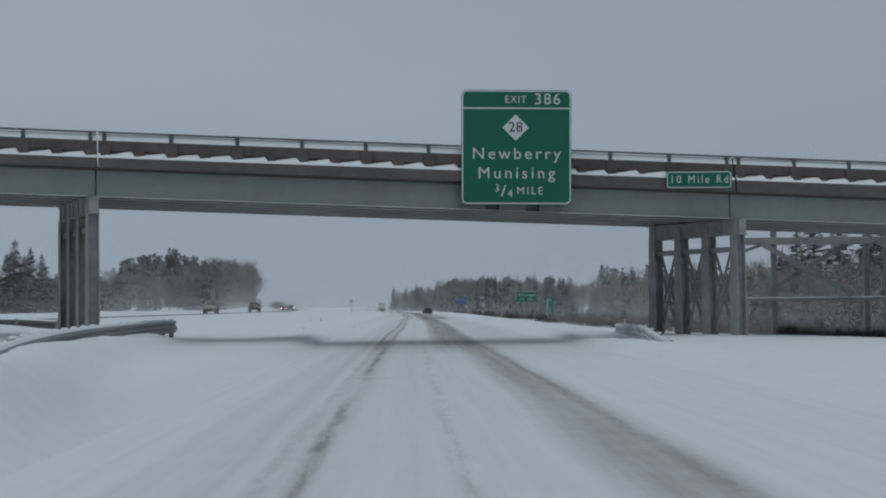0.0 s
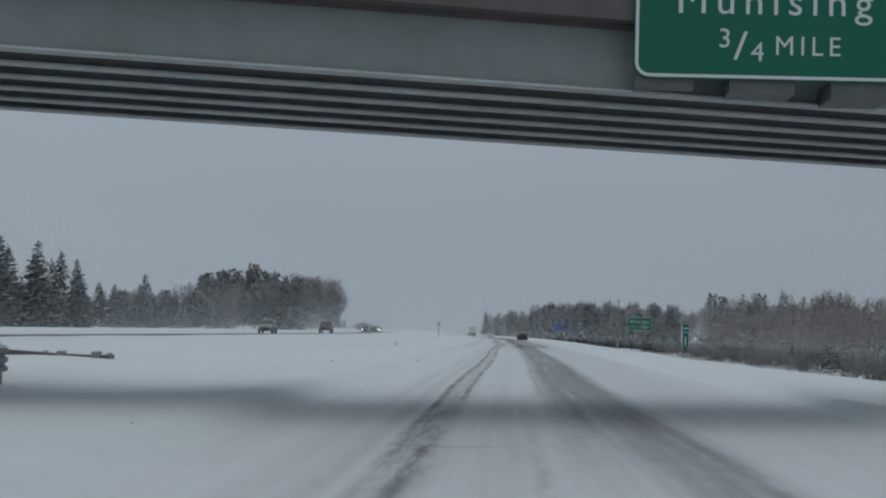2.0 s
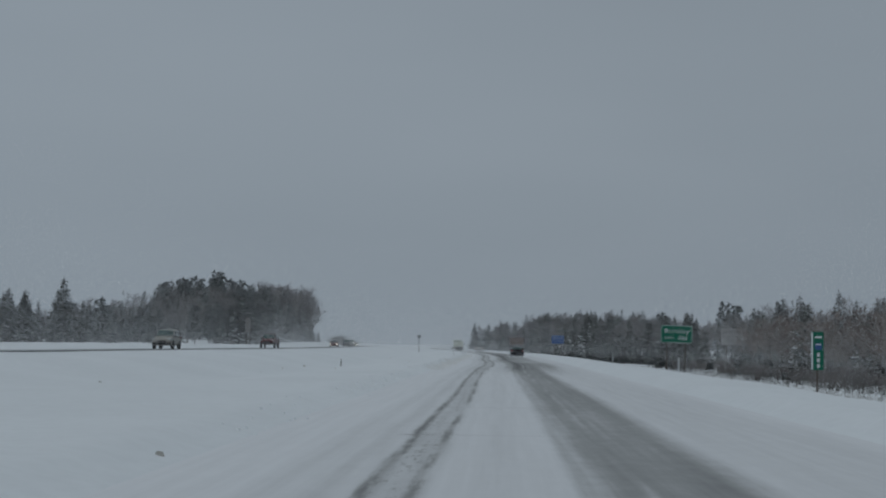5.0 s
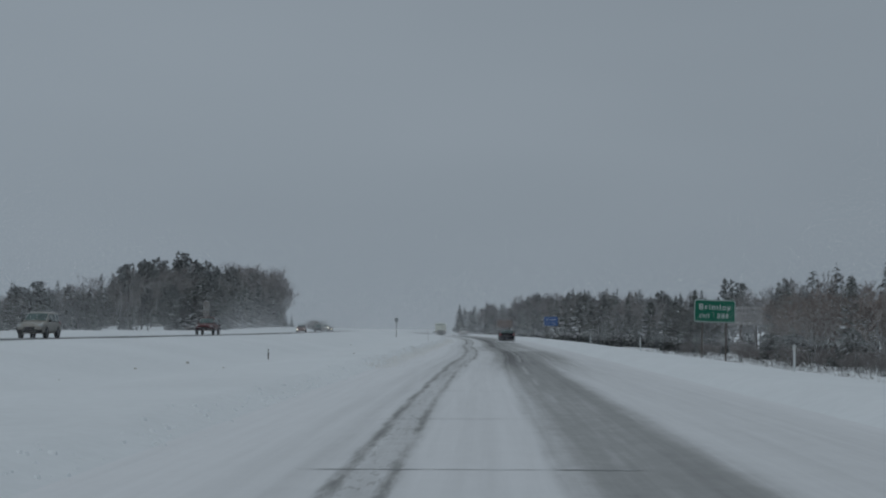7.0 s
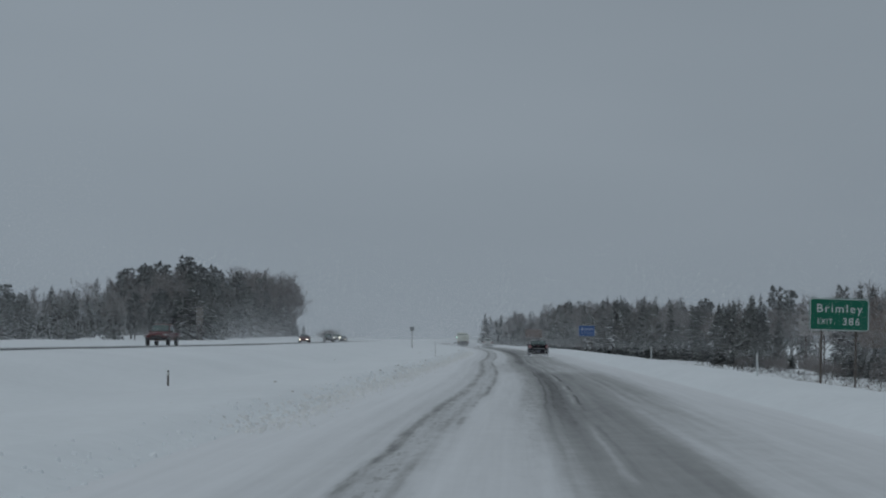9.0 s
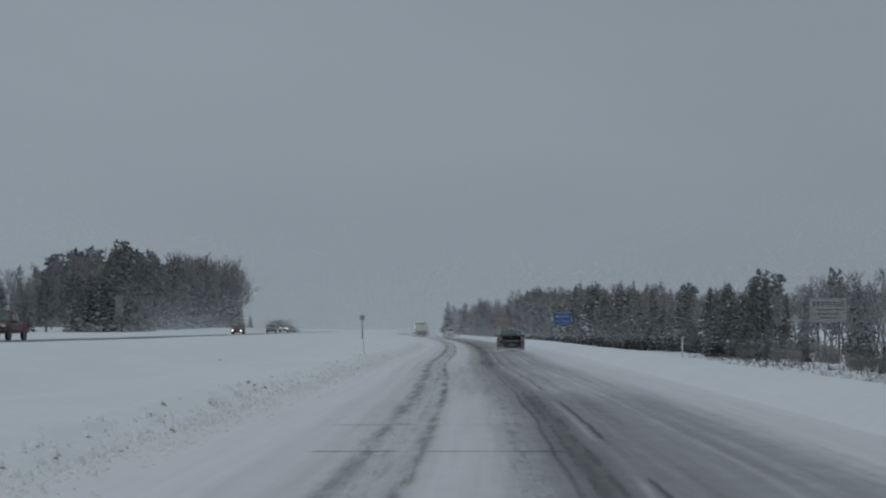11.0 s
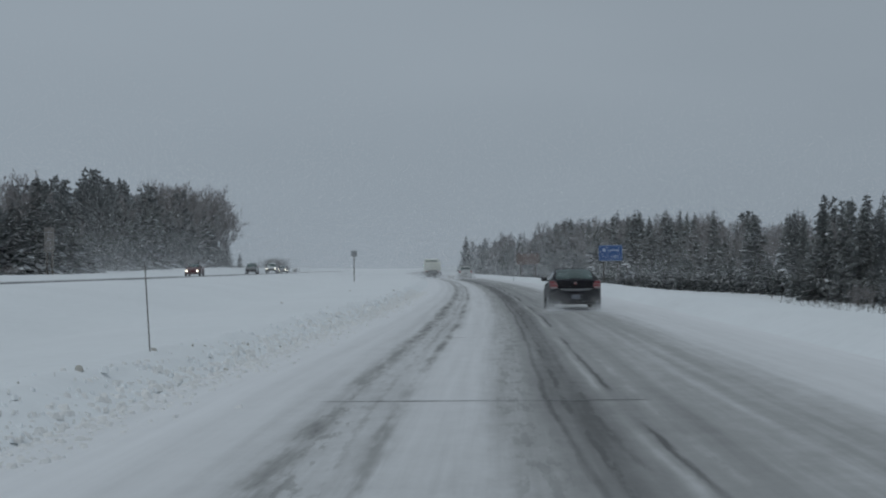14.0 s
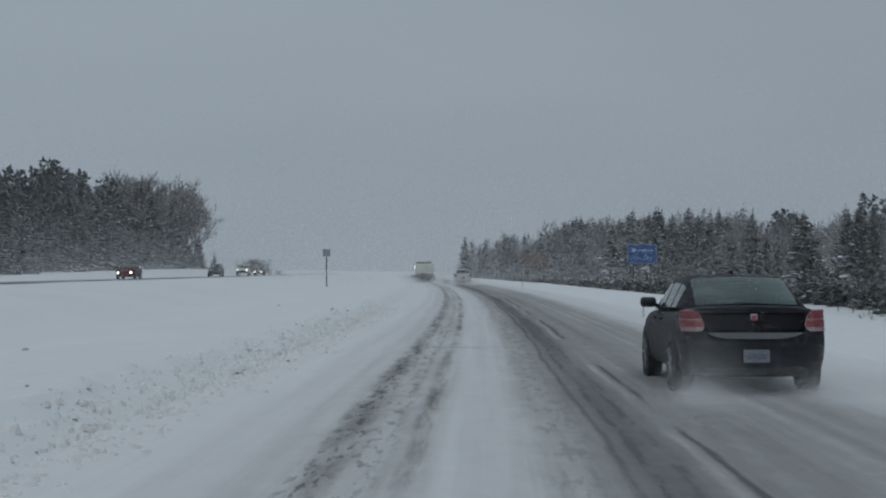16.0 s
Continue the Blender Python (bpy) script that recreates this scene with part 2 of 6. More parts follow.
def smooth(a, b, v):
    t = min(1.0, max(0.0, (v - a) / (b - a)))
    return t * t * (3 - 2 * t)


ROAD_L, ROAD_R = -3.7, 6.3
FAR_L, FAR_R = -33.0, -25.0


def height(x, y):
    u, w = x - bend(y), x - far_bend(y)
    z = 0.0
    if u < ROAD_L:
        z += 0.24 * smooth(ROAD_L, ROAD_L - 1.2, u) + 0.62 * smooth(-9, FAR_R + 1, w)
        # the median sinks to a shallow ditch
        z -= 0.72 * math.exp(-((u + 13.2) / 3.6) ** 2) * smooth(120, 175, y) * (1 - 0.6 * smooth(330, 400, y))
        # the land beyond the opposite road climbs towards the left wood
        z += (0.28 + 0.95 * smooth(430, 575, y)) * smooth(FAR_L - 1, FAR_L - 8, w) + 0.2 * smooth(-60, -100, w)
        # the drift in which the guard rail lies
        f = min(1.0, max(0.0, (y - 20) / 48))
        off = u - (-5.4 - 4.9 * (1 - (1 - f) ** 2) + 0.35)
        z += (0.66 - 0.24 * smooth(25, 58, y)) * math.exp(-(off / (0.75 if off > 0 else 1.6)) ** 2) * smooth(2, 12, y) * (1 - smooth(57, 67, y))
        z -= 0.42 * math.exp(-((u + 19.5) / 3.5) ** 2 - ((y - 85) / 6) ** 2)
        if FAR_L - 0.5 < w < FAR_R + 0.5:
            z -= 0.03
    elif u > ROAD_R:
        z += 0.28 * smooth(ROAD_R, ROAD_R + 1.2, u) - 2.8 * smooth(ROAD_R + 1.6, ROAD_R + 20, u) * (0.12 + 0.88 * smooth(58, 128, y))
        z -= 0.2 * math.exp(-((u - 8.3) / 1.1) ** 2) * smooth(50, 58, y) * (1 - smooth(69, 75, y))
    else:
        z -= 0.03
    # earth ramps that carry the crossing road up to both ends of the bridge
    if 0 < y < 140 and abs(x) > 30:
        along = (x + 11.57) * 0.9824 + (y - 57.72) * 0.1867
        aside = abs(-(x + 11.57) * 0.1867 + (y - 57.72) * 0.9824 - 3.95)
        k = smooth(-38, -44, along) * (1 - smooth(-70, -125, along)) if along < 0 else smooth(65, 71, along) * (1 - smooth(90, 145, along))
        z = max(z, (7.05 - 0.0312 * along) * k - 0.5 * max(0.0, aside - 5.0))
    rough = 0.0
    if u < ROAD_L or u > ROAD_R:
        edge = min(1.0, max(0.0, (ROAD_L - u) / 1.0 if u < 0 else (u - ROAD_R) / 1.0))
        inside = 1 - smooth(FAR_L - 2, FAR_L, w) * (1 - smooth(FAR_R, FAR_R + 2, w)) if u < 0 else 1
        rough += 0.10 * edge * inside * noise.noise((x * 0.22, y * 0.10, 1.3))
        rough += 0.035 * edge * inside * noise.noise((x * 1.1, y * 0.7, 4.1))
        crest = math.exp(-((u - (ROAD_L - 0.6)) / 0.55) ** 2) if u < 0 else math.exp(-((u - ROAD_R - 0.7) / 0.6) ** 2)
        rough += (0.30 + 0.70 * smooth(170, 235, y) if u < 0 else 0.8) * crest * (0.08 + 0.20 * max(0, noise.noise((x * 2.1, y * 1.3, 9.0))) + 0.07 * noise.noise((x * 6, y * 5, 2.0)))
    return z + rough


def steps(*spans):
    out = []
    for a, b, d in spans:
        k = max(1, round((b - a) / d))
        out += [a + (b - a) * i / k for i in range(k)]
    return out + [spans[-1][1]]


gx = steps((-4500, -600, 650), (-600, -150, 45), (-150, -50, 5), (-50, -12, 1.0), (-12, -5.2, 0.35), (-5.2, -3.3, 0.12), (-3.3, 5.8, 1.5),
           (5.8, 9.5, 0.25), (9.5, 40, 1.2), (40, 150, 6), (150, 600, 45), (600, 4500, 650))
gy = steps((-3000, -100, 480), (-100, -5, 6), (-5, 340, 0.55), (340, 460, 1.5), (460, 800, 8), (800, 4800, 400))
verts = []
for y in gy:
    near_line, far_line = bend(min(y, 900)), far_bend(min(y, 900))
    for x in gx:
        by = near_line + (far_line - near_line) * smooth(-12, -22, x)
        X = x + by * (1 - smooth(60, 160, abs(x)))
        verts.append((X, y, height(X, y) if abs(x) < 140 and -90 < y < 900 else (1.7 if x < 0 else -2.5 * smooth(80, 130, y))))
W = len(gx)
faces = [(j * W + i, j * W + i + 1, (j + 1) * W + i + 1, (j + 1) * W + i) for j in range(len(gy) - 1) for i in range(W - 1)]
ground = tagged(raw("ground", verts, faces, SNOW, smooth=True), "snow-covered median, verges and open fields", "snow ground", kind="structure")


def strip(name, u0, u1, y0, y1, n_u, dy, lift, mat, at, line=bend):
    """A road surface with its own across and along coordinates in metres."""
    ys = steps((y0, y1, dy))
    us = [u0 + (u1 - u0) * i / n_u for i in range(n_u + 1)]
    vs = [(u + line(y), y, at(u, y) + lift) for y in ys for u in us]
    k = n_u + 1
    fs = [(j * k + i, j * k + i + 1, (j + 1) * k + i + 1, (j + 1) * k + i) for j in range(len(ys) - 1) for i in range(n_u)]
    ob = raw(name, vs, fs, mat, smooth=True)
    uv = ob.data.uv_layers.new(name="across_along")
    flat = [(us[v % k], ys[v // k]) for f in fs for v in f]
    uv.data.foreach_set("uv", [c for p in flat for c in p])
    return ob


def road_material():
    """Packed and blown snow over grey concrete, worn through in the wheel tracks."""
    m = bpy.data.materials.new("snow_packed_road")
    m.use_nodes = True
    n, l = m.node_tree.nodes, m.node_tree.links
    bsdf = n["Principled BSDF"]
    uv = n.new("ShaderNodeUVMap")
    uv.uv_map = "across_along"
    sep = n.new("ShaderNodeSeparateXYZ")
    l.new(uv.outputs["UV"], sep.inputs[0])

    def math_node(op, a, b=None, clamp=False):
        k = n.new("ShaderNodeMath")
        k.operation, k.use_clamp = op, clamp
        for i, v in enumerate((a, b)):
            if v is None:
                continue
            if isinstance(v, (int, float)):
                k.inputs[i].default_value = v
            else:
                l.new(v, k.inputs[i])
        return k.outputs[0]

    def tex(sx, sy, scale, detail, rough=0.6, off=0.0):
        mp = n.new("ShaderNodeMapping")
        mp.inputs["Scale"].default_value = (sx, sy, 1)
        mp.inputs["Location"].default_value = (off, off * 3.7, off)
        l.new(uv.outputs["UV"], mp.inputs["Vector"])
        t = n.new("ShaderNodeTexNoise")
        t.inputs["Scale"].default_value, t.inputs["Detail"].default_value, t.inputs["Roughness"].default_value = scale, detail, rough
        l.new(mp.outputs["Vector"], t.inputs["Vector"])
        return t.outputs["Fac"]

    wob = math_node("MULTIPLY", math_node("SUBTRACT", tex(0.0, 0.04, 1.0, 2.0), 0.5), 0.22)
    u = math_node("ADD", sep.outputs["X"], wob)
    v = sep.outputs["Y"]

    def lane(centre, half, soft):
        d = math_node("ABSOLUTE", math_node("SUBTRACT", u, centre))
        r = n.new("ShaderNodeMapRange")
        r.interpolation_type = "SMOOTHSTEP"
        r.inputs["From Min"].default_value, r.inputs["From Max"].default_value = half + soft, max(half - soft, 0)
        l.new(d, r.inputs["Value"])
        return r.outputs["Result"]

    def rise(src, a, b, lo=0.0, hi=1.0):
        r = n.new("ShaderNodeMapRange")
        r.interpolation_type = "SMOOTHSTEP"
        for key, val in (("From Min", a), ("From Max", b), ("To Min", lo), ("To Max", hi)):
            r.inputs[key].default_value = val
        l.new(src, r.inputs["Value"])
        return r.outputs["Result"]

    def times(*a):
        out = a[0]
        for k in a[1:]:
            out = math_node("MULTIPLY", out, k)
        return out

    def plus(*a):
        out = a[0]
        for k in a[1:]:
            out = math_node("ADD", out, k)
        return out

    streak = tex(5.0, 0.10, 1.0, 3.0, 0.6)
    clot = tex(2.6, 1.1, 1.0, 6.0, 0.72, 3.0)
    patch = tex(0.25, 0.035, 1.0, 3.0, 0.5, 7.0)
    rags = tex(7.0, 0.7, 1.0, 5.0, 0.7, 21.0)
    later = rise(v, 165, 215)
    sooner = math_node("SUBTRACT", 1.0, later)
    # all tracks swing to the right for a stretch, and their borders are ragged
    swing = plus(rise(v, 75, 125, 0.0, 0.28), rise(v, 175, 220, 0.0, 0.38), rise(v, 228, 268, 0.0, -0.66))
    u = math_node("SUBTRACT", u, swing)
    u = plus(u, times(math_node("SUBTRACT", rags, 0.5), 0.12), times(math_node("SUBTRACT", tex(0.8, 0.22, 1.0, 2.0, 0.5, 5.0), 0.5), 0.14))
    lumps = rise(tex(3.0, 0.30, 1.0, 4.0, 0.7, 13.0), 0.40, 0.60, 0.10, 1.1)
    chip = rise(tex(9.0, 1.5, 1.0, 3.0, 0.6, 17.0), 0.52, 0.61)
    flake = rise(tex(7.0, 1.0, 1.0, 3.0, 0.6, 23.0), 0.50, 0.62)
    clear = rise(tex(4.0, 0.5, 1.0, 4.0, 0.7, 29.0), 0.42, 0.58)
    broken = rise(tex(0.0, 0.10, 1.0, 2.0, 0.5, 9.0), 0.44, 0.54)
    gone = rise(tex(0.0, 0.06, 1.0, 2.0, 0.5, 41.0), 0.36, 0.54)
    # left lane: a grey band with ragged dark lines where the tyres ran
    at_mid = rise(v, 46, 74)
    first = plus(times(lane(-1.02, 0.28, 0.20), 0.09), times(lane(-1.00, 0.07, 0.09), gone, plus(0.10, times(lumps, 0.26))), times(lane(-1.34, 0.06, 0.10), clear, 0.12))
    old = plus(times(lane(-1.10, 0.36, 0.14), 0.14), times(lane(-1.36, 0.06, 0.07), plus(0.12, times(lumps, 0.30))))
    old = plus(old, times(lane(-0.84, 0.045, 0.07), gone, plus(0.10, times(lumps, 0.28))), times(lane(-1.10, 0.22, 0.10), chip, lumps, 0.14))
    old = plus(times(first, math_node("SUBTRACT", 1.0, at_mid)), times(old, at_mid))
    dash = rise(tex(2.5, 0.24, 1.0, 4.0, 0.65, 31.0), 0.40, 0.60)
    fresh = plus(times(lane(-1.06, 0.50, 0.26), 0.12), times(lane(-1.34, 0.13, 0.13), plus(0.06, times(dash, 0.26), times(dash, flake, 0.10))))
    fresh = plus(fresh, times(lane(-0.66, 0.05, 0.07), gone, plus(0.10, times(dash, 0.30))), times(lane(-1.14, 0.16, 0.10), chip, clear, 0.16))
    fresh = plus(fresh, times(lane(-0.66, 0.14, 0.10), dash, 0.10), times(lane(-0.92, 0.03, 0.05), clear, 0.14))
    crisp = rise(v, 276, 290)
    fresh = plus(fresh, times(crisp, chip, plus(times(lane(-1.36, 0.12, 0.10), 0.30), times(lane(-0.98, 0.10, 0.10), 0.16))))
    wear = plus(times(old, sooner), times(fresh, later))
    # less snow drifts in under the bridge
    under = math_node("SUBTRACT", rise(v, 48, 56), rise(v, 62, 76))
    wear = plus(wear, times(under, lane(-1.12, 0.26, 0.2), lumps, 0.16), times(under, lane(0.9, 2.2, 0.9), 0.05))
    wear = plus(wear, times(lane(-1.80, 0.10, 0.25), 0.09), times(lane(-2.35, 0.12, 0.3), 0.06), times(lane(0.0, 0.1, 0.3), 0.03))
    # right lane: wide worn slush between blown snow
    near = plus(times(lane(2.30, 0.42, 0.50), 0.34), times(lane(2.66, 0.09, 0.12), plus(0.14, times(clear, 0.10))), times(lane(0.45, 0.06, 0.12), clear, 0.13))
    mid = plus(times(lane(1.92, 0.86, 0.38), 0.40), times(lane(0.92, 0.05, 0.12), 0.10), times(lane(1.60, 0.05, 0.06), broken, -0.12), times(lane(2.45, 0.15, 0.3), 0.08))
    early = plus(times(near, math_node("SUBTRACT", 1.0, at_mid)), times(mid, at_mid))
    late = math_node("MAXIMUM", times(lane(1.75, 0.80, 0.40), 0.50), times(lane(2.75, 1.25, 0.75), 0.39))
    late = plus(late, times(lane(0.98, 0.025, 0.04), 0.20), times(lane(1.16, 0.02, 0.035), clear, 0.20), times(lane(1.38, 0.03, 0.05), clear, 0.14))
    late = plus(late, times(lane(1.76, 0.03, 0.035), broken, 0.40), times(lane(1.62, 0.04, 0.05), broken, -0.20), times(lane(2.02, 0.04, 0.06), clear, -0.10))
    late = plus(late, times(lane(2.35, 0.12, 0.16), 0.09), times(lane(2.95, 0.05, 0.09), -0.10), times(lane(3.30, 0.06, 0.10), -0.08))
    late = plus(late, times(lane(0.62, 0.20, 0.14), flake, 0.14), times(lane(0.86, 0.56, 0.26), 0.27))
    # a gust has laid powder over the tracks for a stretch
    gust = math_node("SUBTRACT", rise(v, 226, 236), rise(v, 251, 266))
    late = plus(times(late, math_node("SUBTRACT", 1.0, times(gust, 0.32))), times(gust, lane(0.30, 0.75, 0.40), 0.12))
    wear = plus(wear, times(early, sooner), times(late, later), times(lane(0.0, 1.9, 0.9), plus(0.035, times(later, 0.05))), times(lane(4.3, 1.5, 0.9), rise(v, 40, 90), 0.085))
    wear = times(wear, plus(0.62, times(patch, 0.76)))
    worn = rise(wear, 0.03, 0.22)
    bare = plus(wear, times(worn, math_node("SUBTRACT", streak, 0.5), 0.17), times(worn, math_node("SUBTRACT", clot, 0.5), 0.22))
    bare = plus(bare, times(math_node("SUBTRACT", clot, 0.5), 0.07), times(math_node("SUBTRACT", streak, 0.5), 0.14), 0.02)
    fade = n.new("ShaderNodeMapRange")
    fade.inputs["From Min"].default_value, fade.inputs["From Max"].default_value = 0.0, 0.85
    l.new(bare, fade.inputs["Value"])
    slush = n.new("ShaderNodeValToRGB")
    cr = slush.color_ramp
    cr.elements[0].position, cr.elements[0].color = 0.0, (0.79, 0.81, 0.83, 1)
    cr.elements[1].position, cr.elements[1].color = 1.0, (0.118, 0.120, 0.120, 1)
    e = cr.elements.new(0.5)
    e.color = (0.366, 0.374, 0.373, 1)
    l.new(fade.outputs["Result"], slush.inputs["Fac"])
    l.new(slush.outputs["Color"], bsdf.inputs["Base Color"])
    bsdf.inputs["Roughness"].default_value = 0.7
    bsdf.inputs["Specular IOR Level"].default_value = 0.3
    bump = n.new("ShaderNodeBump")
    bump.inputs["Strength"].default_value, bump.inputs["Distance"].default_value = 0.7, 0.03
    rel = math_node("SUBTRACT", math_node("MULTIPLY", clot, 0.6), fade.outputs["Result"])
    l.new(rel, bump.inputs["Height"])
    l.new(bump.outputs["Normal"], bsdf.inputs["Normal"])
    return m


def far_road_material():
    """Snow-packed road with one dark band that runs wavering along it."""
    m = bpy.data.materials.new("snowy_far_road")
    m.use_nodes = True
    n, l = m.node_tree.nodes, m.node_tree.links
    uv = n.new("ShaderNodeUVMap")
    uv.uv_map = "across_along"
    mp = n.new("ShaderNodeMapping")
    mp.inputs["Scale"].default_value = (0.5, 0.03, 1)
    l.new(uv.outputs["UV"], mp.inputs["Vector"])
    t = n.new("ShaderNodeTexNoise")
    t.inputs["Scale"].default_value, t.inputs["Detail"].default_value = 1.0, 4.0
    l.new(mp.outputs["Vector"], t.inputs["Vector"])
    sep = n.new("ShaderNodeSeparateXYZ")
    l.new(uv.outputs["UV"], sep.inputs[0])
    wav = n.new("ShaderNodeMath")
    wav.operation = "MULTIPLY_ADD"
    wav.inputs[1].default_value = 3.2
    l.new(t.outputs["Fac"], wav.inputs[0])
    l.new(sep.outputs["X"], wav.inputs[2])
    ramp = n.new("ShaderNodeValToRGB")
    pos = n.new("ShaderNodeMapRange")
    pos.inputs["From Min"].default_value, pos.inputs["From Max"].default_value = FAR_L + 1.6, FAR_R + 1.6
    l.new(wav.outputs[0], pos.inputs["Value"])
    l.new(pos.outputs["Result"], ramp.inputs["Fac"])
    cr = ramp.color_ramp
    pale, band_dark = (0.66, 0.69, 0.71, 1), (0.085, 0.088, 0.092, 1)
    cr.elements[0].position, cr.elements[0].color = 0.0, pale
    cr.elements[1].position, cr.elements[1].color = 1.0, pale
    for at, col in ((0.30, pale), (0.40, (0.35, 0.36, 0.37, 1)), (0.50, pale), (0.52, pale), (0.58, band_dark), (0.94, band_dark), (0.98, pale)):
        e = cr.elements.new(at)
        e.color = col
    l.new(ramp.outputs["Color"], n["Principled BSDF"].inputs["Base Color"])
    n["Principled BSDF"].inputs["Roughness"].default_value = 0.6
    return m


ROAD = road_material()
road = tagged(strip("road", ROAD_L - 0.5, ROAD_R + 0.5, -40, 900, 22, 1.5, 0.0, ROAD,
                    lambda u, y: 0.0), "concrete carriageway under packed and drifting snow", "road", kind="structure")
far_road = tagged(strip("road_opposite", FAR_L, FAR_R, -40, 900, 4, 6, 0.03, far_road_material(),
                        lambda u, y: height(-29 + far_bend(y), y), far_bend), "opposite carriageway, snow-packed with a dark band along it", "road", kind="structure")

# ---- the bridge ----
# The near face runs along x, a little skewed, and falls to the right.
B_SKEW = math.atan(0.19)
bridge = thing("overpass_bridge", pose(-11.57, 57.72, 0, 0, 0, math.degrees(B_SKEW)), "grey steel girder overpass with stained concrete parapet under snow", "bridge", kind="structure")
# along the bridge: s from -45 to 70 m; piers at s = 0 and 25
B_W = 7.9


def base_z(s):
    return 8.135 - 0.0312 * s


def top_z(s):
    """The rail's top, which falls a little less than the girders below it."""
    return base_z(s) + 0.0045 * max(s, -6.0)


def slab(bm, s0, s1, t0, t1, dz0, dz1, n=1):
    """A piece along the bridge that follows its fall; dz below the rail's top, t across it."""
    a = [bm.verts.new((s, t, (top_z(s) if dz > -1.1 else base_z(s)) + dz)) for s in (s0, s1) for t in (t0, t1) for dz in (dz0, dz1)]
    for q in ((0, 1, 3, 2), (4, 6, 7, 5), (0, 4, 5, 1), (2, 3, 7, 6), (1, 5, 7, 3), (0, 2, 6, 4)):
        bm.faces.new([a[i] for i in q])
    return bm


SPANS = ((-45, -24.6), (-24.6, 0.0), (0.0, 25.0), (25.0, 49.6), (49.6, 72))
for s0, s1 in SPANS:
    a, b = s0 + 0.03, s1 - 0.03
    for k in range(6):
        t = 0.25 + k * 1.36
        g = bmesh.new()
        off = -t * math.tan(radians(25) - B_SKEW) * 1.0
        slab(g, a + off, b + off, t, t + 0.03, -2.40, -1.42)
        slab(g, a + off, b + off, t - 0.15, t + 0.18, -1.42, -1.385)
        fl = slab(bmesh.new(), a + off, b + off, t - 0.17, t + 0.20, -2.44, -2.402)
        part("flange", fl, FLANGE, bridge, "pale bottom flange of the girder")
        # girders behind the front one get a darker colour for the deck's shade
        if k == 0:
            part("girder", g, STEEL, bridge, "grey painted plate girder")
        else:
            part("girder", g, STEEL_DARK, bridge, "steel plate girder, shade put into its darker colour")
    slab_bm = slab(bmesh.new(), a, b, -0.30, B_W + 0.30, -1.38, -1.02)
    part("deck_slab", slab_bm, DECK, bridge, "stained concrete deck slab")
    part("fascia", slab(bmesh.new(), a, b, 0.02, 0.14, -1.46, -1.38), CONCRETE, bridge, "brown concrete haunch above the girder")
    for t0, t1 in ((-0.06, 0.18), (B_W - 0.18, B_W + 0.06)):
        part("parapet", slab(bmesh.new(), a, b, t0, t1, -0.74, -0.36), CONCRETE, bridge, "stained brown concrete parapet beam")
    part("kerb", slab(bmesh.new(), a, b, 0.03, 0.20, -1.02, -0.735), CONCRETE, bridge)
    snow_bm = bmesh.new()
    n_half = 2 * max(1, round((s1 - s0) / 2.44))
    k = int((b - a) / 0.12)
    prev = None
    for i in range(k + 1):
        s = a + (b - a) * i / k
        h = -0.93 + 0.06 * abs(noise.noise((s * 1.3, 0.5, 0))) + 0.14 * (((s - s0 - 0.05) * (n_half / (b - a - 0.44))) % 1.0) ** 1.4
        ring = [snow_bm.verts.new(c) for c in ((s, -0.29, top_z(s) - 1.02), (s, -0.26, top_z(s) + h - 0.05), (s, -0.10, top_z(s) + h), (s, -0.02, top_z(s) + h + 0.05), (s, 0.0, top_z(s) - 1.02))]
        if prev:
            for j in range(4):
                snow_bm.faces.new((prev[j], ring[j], ring[j + 1], prev[j + 1]))
        prev = ring
    part("ledge_snow", snow_bm, SNOW, bridge, "snow lying on the deck's ledge", smooth=True)
    bank = bmesh.new()
    prev = None
    for i in range(k + 1):
        s = a + (b - a) * i / k
        h = -0.05 + 0.03 * noise.noise((s * 0.4, 2.5, 0))
        ring = [bank.verts.new(c) for c in ((s, 0.0, top_z(s) - 0.38), (s, 0.10, top_z(s) + h - 0.05), (s, 0.8, top_z(s) + h), (s, 2.0, top_z(s) - 0.9), (s, B_W - 2.0, top_z(s) - 0.9), (s, B_W - 0.4, top_z(s) + h), (s, B_W, top_z(s) - 0.38))]
        if prev:
            for j in range(6):
                bank.faces.new((prev[j], ring[j], ring[j + 1], prev[j + 1]))
        prev = ring
    part("deck_snow", bank, SNOW, bridge, "snow ploughed against the parapet", smooth=True)
    n_post = max(2, round((s1 - s0) / 2.44) + 1)
    for t in (0.06, B_W - 0.06):
        rail = bmesh.new()
        slab(rail, a, b, t - 0.05, t + 0.04, -0.075, -0.01)
        part("hand_rail", rail, RAIL_DARK, bridge, "square steel hand rail")
        for i in range(n_post):
            s = a + 0.22 + (b - a - 0.44) * i / (n_post - 1)
            post = bx(s - 0.075, s + 0.075, t - 0.05, t + 0.05, top_z(s) - 0.50, top_z(s) - 0.02)
            box(post, s - 0.11, s + 0.11, t - 0.08, t + 0.08, top_z(s) - 0.44, top_z(s) - 0.40)
            part("rail_post", post, RAIL_DARK, bridge)
            if t < 1:
                foot = bx(s - 0.22, s + 0.22, -0.13, 0.10, top_z(s) - 1.00, top_z(s) - 0.38, bevel=0.02)
                part("parapet_block", foot, CONCRETE, bridge)
                if i < n_post - 1:
                    m = s + (s1 - s0) / (n_post - 1) / 2
                    part("parapet_block", bx(m - 0.20, m + 0.20, -0.11, 0.10, top_z(m) - 1.00, top_z(m) - 0.70, bevel=0.02), CONCRETE, bridge)


